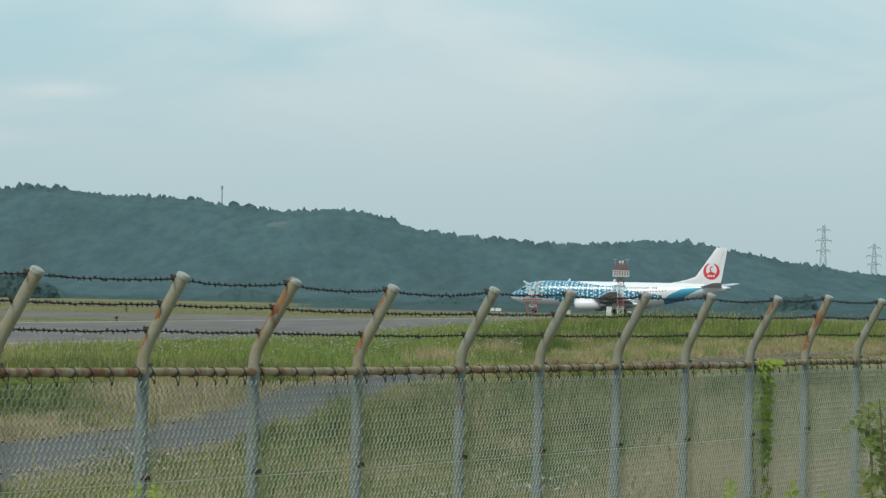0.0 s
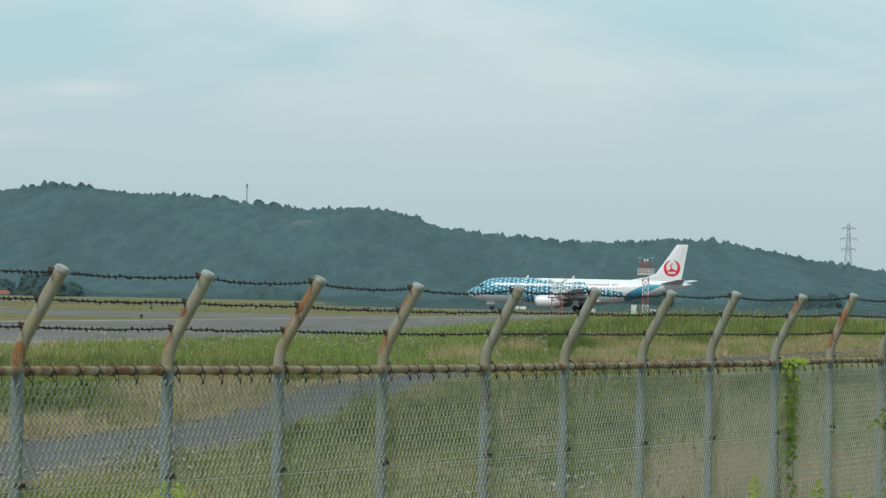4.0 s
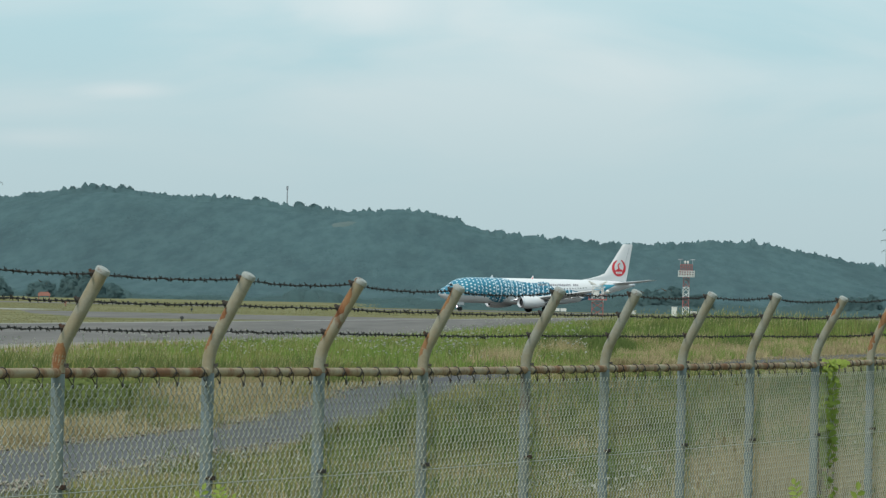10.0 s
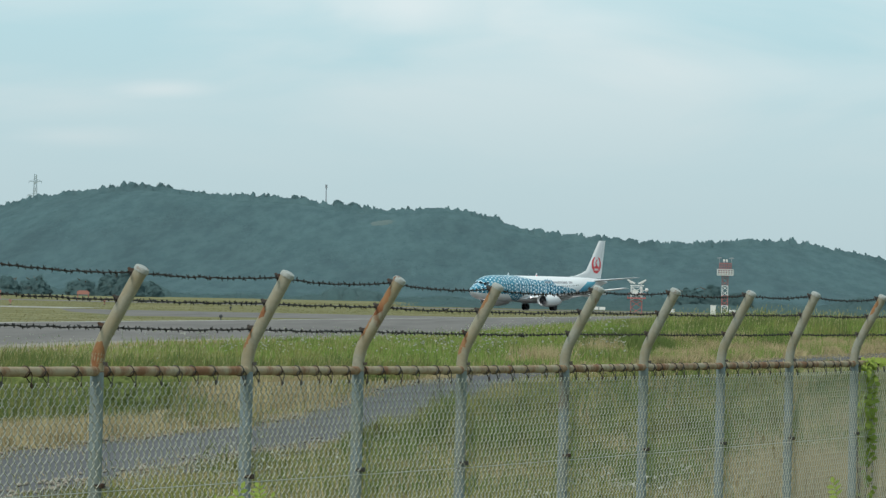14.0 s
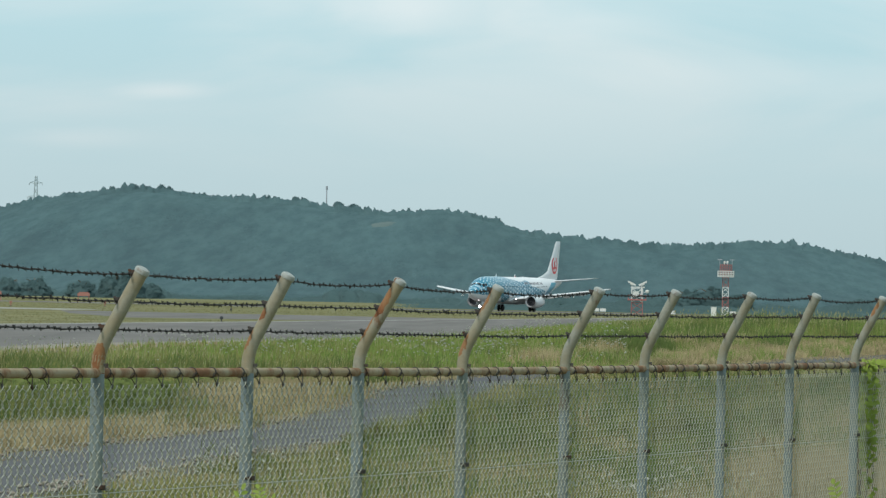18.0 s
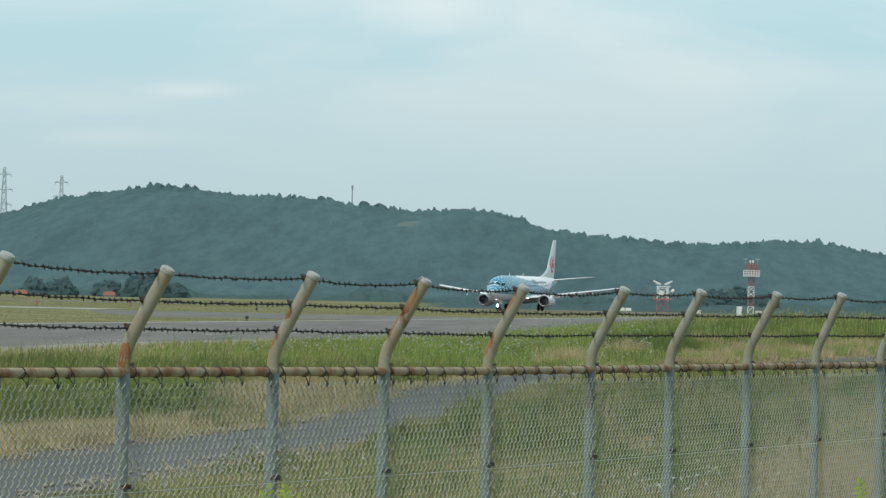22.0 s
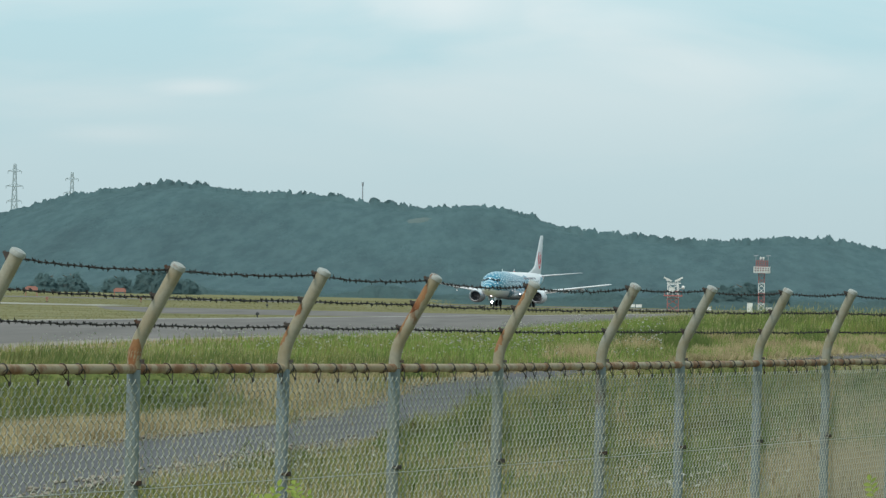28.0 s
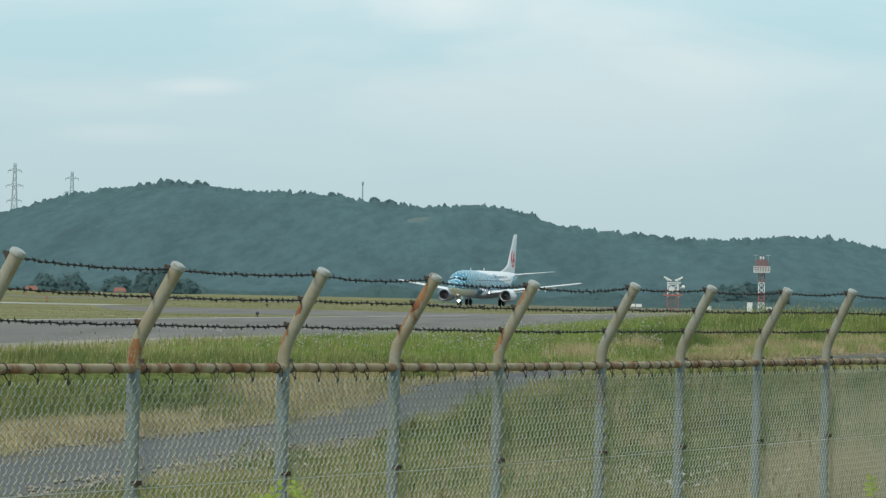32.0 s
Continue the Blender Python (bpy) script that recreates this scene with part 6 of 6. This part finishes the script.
for s0, h in ((9.5, 0.42), (17.0, 0.45)):
    z0 = body_at(s0)[1]
    part("blade_antenna", Shape().add([(NOSE - s0, -0.03, z0 - 0.03), (NOSE - s0 - 0.5, -0.03, z0 - 0.03), (NOSE - s0 - 0.5, 0, z0 + h), (NOSE - s0 - 0.3, 0, z0 + h), (NOSE - s0, 0.03, z0 - 0.03), (NOSE - s0 - 0.5, 0.03, z0 - 0.03)],
                                      [(0, 1, 2, 3), (4, 3, 2, 5), (0, 3, 4), (1, 5, 2)]), M["awhite"], plane)

FOIL = [(0.0, 0.0), (0.03, 0.4), (0.12, 0.8), (0.3, 1.0), (0.55, 0.75), (0.8, 0.32), (1.0, 0.02), (0.8, -0.16), (0.5, -0.42), (0.25, -0.55), (0.08, -0.42), (0.02, -0.2)]


def foil(le, te, y, z, thick):
    """An aerofoil section: from leading edge le to trailing edge te (both x) at y, z."""
    return [(le + (te - le) * u, y, z + thick * w) for u, w in FOIL]


for side in (1, -1):
    sec = [foil(6.1, -2.5, side * 1.0, 1.78, 0.52), foil(4.9, -2.4, side * 2.2, 1.95, 0.45), foil(3.0, -2.35, side * 4.9, 2.32, 0.30), foil(0.55, -2.85, side * 9.6, 2.98, 0.19), foil(-1.85, -3.5, side * 14.2, 3.64, 0.14), foil(-2.2, -3.5, side * 14.44, 3.68, 0.08)]
    if side < 0:
        sec = [s[::-1] for s in sec]
    wing = part("wing", Shape().rings(sec), M["wing"], plane, "pale grey swept wing", smooth=True)
    part("flap_fairing", Shape().lathe([(-4.2, 0.03), (-3.6, 0.16), (-2.6, 0.22), (-1.2, 0.16), (-0.6, 0.03)], 10, "x", (0, side * 7.3, 2.42)), M["awhite"], wing, smooth=True)
    part("flap_fairing", Shape().lathe([(-4.2, 0.03), (-3.6, 0.15), (-2.7, 0.2), (-1.4, 0.14), (-0.9, 0.03)], 10, "x", (0, side * 9.9, 2.8)), M["awhite"], wing, smooth=True)
    part("flap", Shape().rings([[(x - 0.35, y, z) for x, y, z in ((-1.9, side * 1.9, 1.86), (-2.5, side * 1.9, 1.80), (-1.9, side * 1.9, 1.74))], [(x - 0.35, y, z) for x, y, z in ((-2.5, side * 9.4, 2.95), (-2.95, side * 9.4, 2.89), (-2.5, side * 9.4, 2.85))]]), M["awhite"], wing)
    part("leading_edge", Shape().tube([(4.92, side * 2.2, 1.97), (3.02, side * 4.9, 2.33), (0.57, side * 9.6, 2.99), (-1.83, side * 14.2, 3.64)], [0.13, 0.12, 0.1, 0.08], 8), M["awhite"], wing, "white leading edge")
    lampbox = Shape().lathe([(4.55, 0.02), (4.7, 0.1), (5.12, 0.13), (5.3, 0.13), (5.3, 0.115), (5.0, 0.11)], 14, "x", (0.0, side * 2.05, 1.96))
    part("lamp_housing", lampbox, M["awhite"], wing, smooth=True)
    part("landing_light", Shape().add([(5.06, side * 2.05 + 0.085 * math.cos(q), 1.96 + 0.085 * math.sin(q)) for q in (2 * math.pi * j / 16 for j in range(16))], [tuple(range(16))]), M["lamp"], wing, "lit landing light")
    part("wing_lamp", Shape().lathe([(-0.05, 0.01), (0.0, 0.035), (0.05, 0.035), (0.08, 0.01)], 10, "x", (-0.55, side * 9.3, 2.35)), M["glint"], wing, "lit white wing lamp")
    part("wing_lamp_bracket", Shape().tube([(-0.6, side * 9.3, 2.38), (-1.0, side * 9.3, 2.95)], 0.03, 5), M["awhite"], wing)
    # engine
    ey, ez = side * 4.83, 1.52
    eng = part("engine", Shape().lathe([(5.75, 0.74), (6.0, 0.78), (6.12, 0.86), (6.0, 0.93), (5.7, 0.99), (5.1, 1.06), (4.2, 1.06), (3.2, 0.96), (2.4, 0.80), (2.0, 0.70)], 28, "x", (0, ey, ez), True, 0.9), M["awhite"], plane, "white rounded engine nacelle", smooth=True)
    part("intake_lip", Shape().lathe([(5.9, 0.765), (6.06, 0.79), (6.16, 0.86), (6.06, 0.925), (5.9, 0.965)], 28, "x", (0, ey, ez), False, 0.9), M["metal"], eng, "bright metal intake lip", smooth=True)
    part("intake_duct", Shape().lathe([(6.02, 0.785), (5.4, 0.76), (5.2, 0.76)], 28, "x", (0, ey, ez), False, 0.9), M["fan"], eng, smooth=True)
    fan = Shape()
    for j in range(24):
        q = 2 * math.pi * j / 24
        c, s_ = math.cos(q), math.sin(q)
        c2, s2 = math.cos(q + 0.16), math.sin(q + 0.16)
        fan.add([(5.86, ey + 0.16 * c, ez + 0.16 * s_), (5.86, ey + 0.7 * c, ez + 0.64 * s_), (5.78, ey + 0.7 * c2, ez + 0.64 * s2), (5.78, ey + 0.16 * c2, ez + 0.16 * s2)], [(0, 1, 2, 3)])
    # added black disc behind the blades stands in for shade in the duct
    fan.add([(5.77, ey + 0.76 * math.cos(2 * math.pi * j / 28), ez + 0.76 * math.sin(2 * math.pi * j / 28)) for j in range(28)], [tuple(range(28))])
    part("fan", fan, M["fan"], eng)
    part("spinner", Shape().lathe([(6.02, 0.02), (5.95, 0.1), (5.8, 0.17)], 14, "x", (0, ey, ez)), M["fan"], eng, smooth=True)
    part("exhaust_cone", Shape().lathe([(2.05, 0.45), (1.7, 0.42), (1.2, 0.3), (0.9, 0.05)], 18, "x", (0, ey, ez)), M["metal"], eng, smooth=True)
    part("pylon_strut", Shape().rings([[(4.9, ey - 0.1, ez + 0.9), (4.9, ey + 0.1, ez + 0.9), (1.0, ey + 0.14, ez + 0.5), (1.0, ey - 0.14, ez + 0.5)], [(3.4, ey - 0.06, ez + 1.1), (3.4, ey + 0.06, ez + 1.1), (0.2, ey + 0.1, ez + 0.85), (0.2, ey - 0.1, ez + 0.85)]]), M["awhite"], eng)
    # tailplane
    sec = [foil(-13.2, -16.9, side * 0.4, 4.75, 0.2), foil(-16.9, -18.25, side * 6.2, 5.42, 0.06), foil(-17.4, -18.25, side * 6.35, 5.44, 0.03)]
    if side < 0:
        sec = [s[::-1] for s in sec]
    part("tailplane", Shape().rings(sec), M["wing"], plane, "pale grey tailplane", smooth=True)

# fin


def fin_section(s_le, s_te, z, t):
    return [(NOSE - s_le - (s_te - s_le) * u, t * w * 1.0, z) for u, w in ((0, 0), (0.06, 0.55), (0.3, 1), (0.65, 0.6), (1, 0.03), (0.65, -0.6), (0.3, -1), (0.06, -0.55))]


fin = part("fin", Shape().rings([fin_section(25.6, 34.9, 5.15, 0.10), fin_section(27.8, 34.95, 5.5, 0.17), fin_section(29.6, 35.05, 5.95, 0.22), fin_section(30.8, 35.15, 6.4, 0.23), fin_section(32.3, 35.5, 8.5, 0.18), fin_section(34.05, 35.95, 11.0, 0.11), fin_section(34.3, 35.95, 11.13, 0.07)]), M["awhite"], plane, "white swept tail fin", smooth=True)
part("rudder_gap", Shape().tube([(NOSE - 33.95, 0.09, 6.0), (NOSE - 35.35, 0.055, 10.6)], 0.025, 4).tube([(NOSE - 33.95, -0.09, 6.0), (NOSE - 35.35, -0.055, 10.6)], 0.025, 4), M["steel"], fin)


def fin_y(x, z):
    """Half thickness of the fin at a point of its side."""
    s_ = NOSE - x
    le = np.interp(z, [5.95, 6.4, 8.5, 11.0], [29.6, 30.8, 32.3, 34.05])
    te = np.interp(z, [5.95, 6.4, 8.5, 11.0], [35.05, 35.15, 35.5, 35.95])
    return float(np.interp(z, [5.95, 6.4, 8.5, 11.0], [0.22, 0.23, 0.18, 0.11]) * np.interp((s_ - le) / (te - le), [0, 0.06, 0.3, 0.65, 1], [0, 0.55, 1, 0.6, 0.03]))


def emblem(side):
    """A red disc with an open white crescent on the fin."""
    cx, cz = NOSE - 33.4, 7.3
    R = 1.34
    s = Shape()

    def on(x, z, off=0.014):
        return (x, side * (fin_y(x, z) + off), z)
    n = 48
    vs, fs = [], []
    for j in range(n + 1):
        q = radians(-254 + 328 * j / n)
        taper = math.sin(math.pi * j / n) ** 0.6
        for w in (0, 0.33, 0.67, 1):
            r = R - w * (0.08 + 0.5 * taper)
            vs.append(on(cx + r * math.cos(q), cz + r * math.sin(q)))
    for j in range(n):
        fs += [(4 * j + w, 4 * j + w + 1, 4 * j + w + 5, 4 * j + w + 4) for w in range(3)]
    s.add(vs, fs)
    for w0, w1 in ((0, 0.5), (0.5, 1.0)):
        ring = [(cx + 0.74 * r * math.cos(q), cz - 0.62 + 0.5 * r * math.sin(q)) for r in (w0, w1) for q in (2 * math.pi * j / 16 for j in range(16))]
        s.add([on(x, z) for x, z in ring], [(j, (j + 1) % 16, 16 + (j + 1) % 16, 16 + j) for j in range(16)])
    s.tube([on(cx - 0.05, cz - 0.25), on(cx + 0.25, cz + 0.4), on(cx - 0.02, cz + 0.78), on(cx - 0.3, cz + 0.68)], [0.13, 0.09, 0.08, 0.04], 6)
    part("emblem", s, M["logo"], fin, "red round emblem")
    for j in range(3):
        x, z = cx - 0.42 + 0.42 * j, cz - 0.74
        a, b, c, d = on(x - 0.15, z - 0.17, 0.026), on(x + 0.15, z - 0.17, 0.026), on(x + 0.15, z + 0.17, 0.026), on(x - 0.15, z + 0.17, 0.026)
        low = [(p[0], p[1] - 0.02 * side, p[2]) for p in (a, b, c, d)]
        part("emblem_bar", Shape().add([a, b, c, d] + low, [(0, 1, 2, 3), (4, 7, 6, 5), (0, 4, 5, 1), (1, 5, 6, 2), (2, 6, 7, 3), (3, 7, 4, 0)]), M["awhite"], fin, "white bar")


emblem(1)
emblem(-1)
part("tail_cone", Shape().lathe([(-18.3, 0.1), (-18.1, 0.2), (-17.7, 0.28)], 12, "x", (0, 0, 4.64)), M["metal"], plane, smooth=True)
part("beacon", Shape().lathe([(5.3, 0.12), (5.42, 0.1), (5.48, 0.03)], 10, "z", (1.0, 0, 0)), M["logo"], plane)
part("wing_fairing", Shape().rings([[(x, w * math.sin(q), 1.75 + hgt * math.cos(q)) for q in (2 * math.pi * j / 16 for j in range(16))] for x, w, hgt in ((7.0, 0.6, 0.2), (5.5, 1.6, 0.55), (3, 1.98, 0.68), (-1, 2.0, 0.68), (-3.2, 1.6, 0.5), (-4.5, 0.7, 0.2))]), M["awhite"], plane, "white wing root fairing", smooth=True)

# undercarriage
WHEELS = []


def wheel(x, y, r, w, parent):
    hub = part("wheel", Shape().lathe([(-w * 0.5, r * 0.55), (-w * 0.5, r * 0.82), (-w * 0.38, r * 0.96), (0, r), (w * 0.38, r * 0.96), (w * 0.5, r * 0.82), (w * 0.5, r * 0.55)], 24, "y"), M["black"], parent, "black aircraft tyre", pose(x, y, r), smooth=True)
    rim = Shape().lathe([(-w * 0.46, r * 0.56), (-w * 0.3, r * 0.4), (-w * 0.32, r * 0.12), (w * 0.32, r * 0.12), (w * 0.3, r * 0.4), (w * 0.46, r * 0.56)], 18, "y")
    part("rim", rim, M["steel"], hub, "grey wheel rim")
    WHEELS.append((hub, x, y, r))


gear = part("nose_gear", Shape().tube([(14.25, 0, 0.34), (14.3, 0, 1.7)], [0.07, 0.1], 10).tube([(14.25, -0.26, 0.34), (14.25, 0.26, 0.34)], 0.06, 8).tube([(14.3, 0, 1.0), (13.4, 0, 1.6)], 0.05, 6), M["awhite"], plane, "white nose gear strut")
part("taxi_light_housing", Shape().lathe([(14.3, 0.05), (14.36, 0.16), (14.5, 0.205), (14.8, 0.21), (14.8, 0.2), (14.46, 0.195)], 14, "x", (0, 0, 0.7)), M["steel"], gear)
part("taxi_light", Shape().add([(14.5, 0.19 * math.cos(q), 0.7 + 0.19 * math.sin(q)) for q in (2 * math.pi * j / 16 for j in range(16))], [tuple(range(16))]), M["lamp"], gear, "bright lit taxi light")
for e in (-1, 1):
    part("gear_door", Shape().box(14.4, e * 0.42, 1.2, 1.3, 0.04, 0.55), M["awhite"], gear)
    wheel(14.25, e * 0.2, 0.343, 0.2, plane)
for e in (-1, 1):
    gear = part("main_gear", Shape().tube([(0, e * 2.62, 0.51), (0.0, e * 2.5, 2.1)], [0.1, 0.14], 10).tube([(0, e * 2.62 - 0.45, 0.51), (0, e * 2.62 + 0.45, 0.51)], 0.08, 8).tube([(0, e * 2.6, 0.9), (0.0, e * 1.4, 1.7)], 0.07, 6), M["awhite"], plane, "white main gear strut")
    part("gear_door", Shape().box(0, e * 2.98, 1.35, 0.9, 0.05, 1.0), M["awhite"], gear)
    for o in (-0.3, 0.3):
        wheel(0, e * 2.62 + o, 0.508, 0.34, plane)


# ---------------------------------------------------------------- what moves
# seconds, x, y of the main gear, heading in degrees
TAXI = [(0, 28.65, 887.0, 163.6), (3, 20.55, 886.6, 165.2), (4.5, 16.8, 886.6, 170.5), (6, 13.05, 886.0, 179.5), (7.5, 9.8, 881.5, 191.5), (9, 6.7, 875.0, 203.6), (11, 3.05, 865.5, 218.8), (12.75, 0.6, 858.6, 229), (14.5, -1.55, 855.0, 236.8),
        (17, -3.75, 853.0, 245.6), (19, -5.45, 852.0, 249.9), (21, -6.75, 851.0, 253.0), (23, -7.95, 850.0, 255.9), (25.5, -9.0, 846.5, 257.2), (28, -10.3, 842.6, 257.0), (30, -12.2, 840.8, 256.1), (32, -14.8, 839.0, 255.4)]


def gear_pose(t):
    c = np.array(TAXI)
    return [float(np.interp(t, c[:, 0], c[:, i])) for i in (1, 2, 3)]


def motions():
    """The airliner's taxiing turn and the roll of its wheels."""
    walk(plane, [(t, pose(x, y, 0.035, 0, 0, a)) for t, x, y, a in TAXI])
    ts = [i * 0.25 for i in range(129)]
    for hub, wx, wy, r in WHEELS:
        gone, rows, last = 0.0, [], None
        for t in ts:
            x, y, a = gear_pose(t)
            q = radians(a)
            p = Vector((x + math.cos(q) * wx - math.sin(q) * wy, y + math.sin(q) * wx + math.cos(q) * wy))
            if last is not None:
                gone += min((p - last).dot(Vector((math.cos(q), math.sin(q)))) if wx == 0 else (p - last).length, r * 1.3)
            last = p
            rows.append((t, Matrix.Translation((wx, wy, r)) @ Matrix.Rotation(gone / r, 4, "Y")))
        walk(hub, rows)


motions()
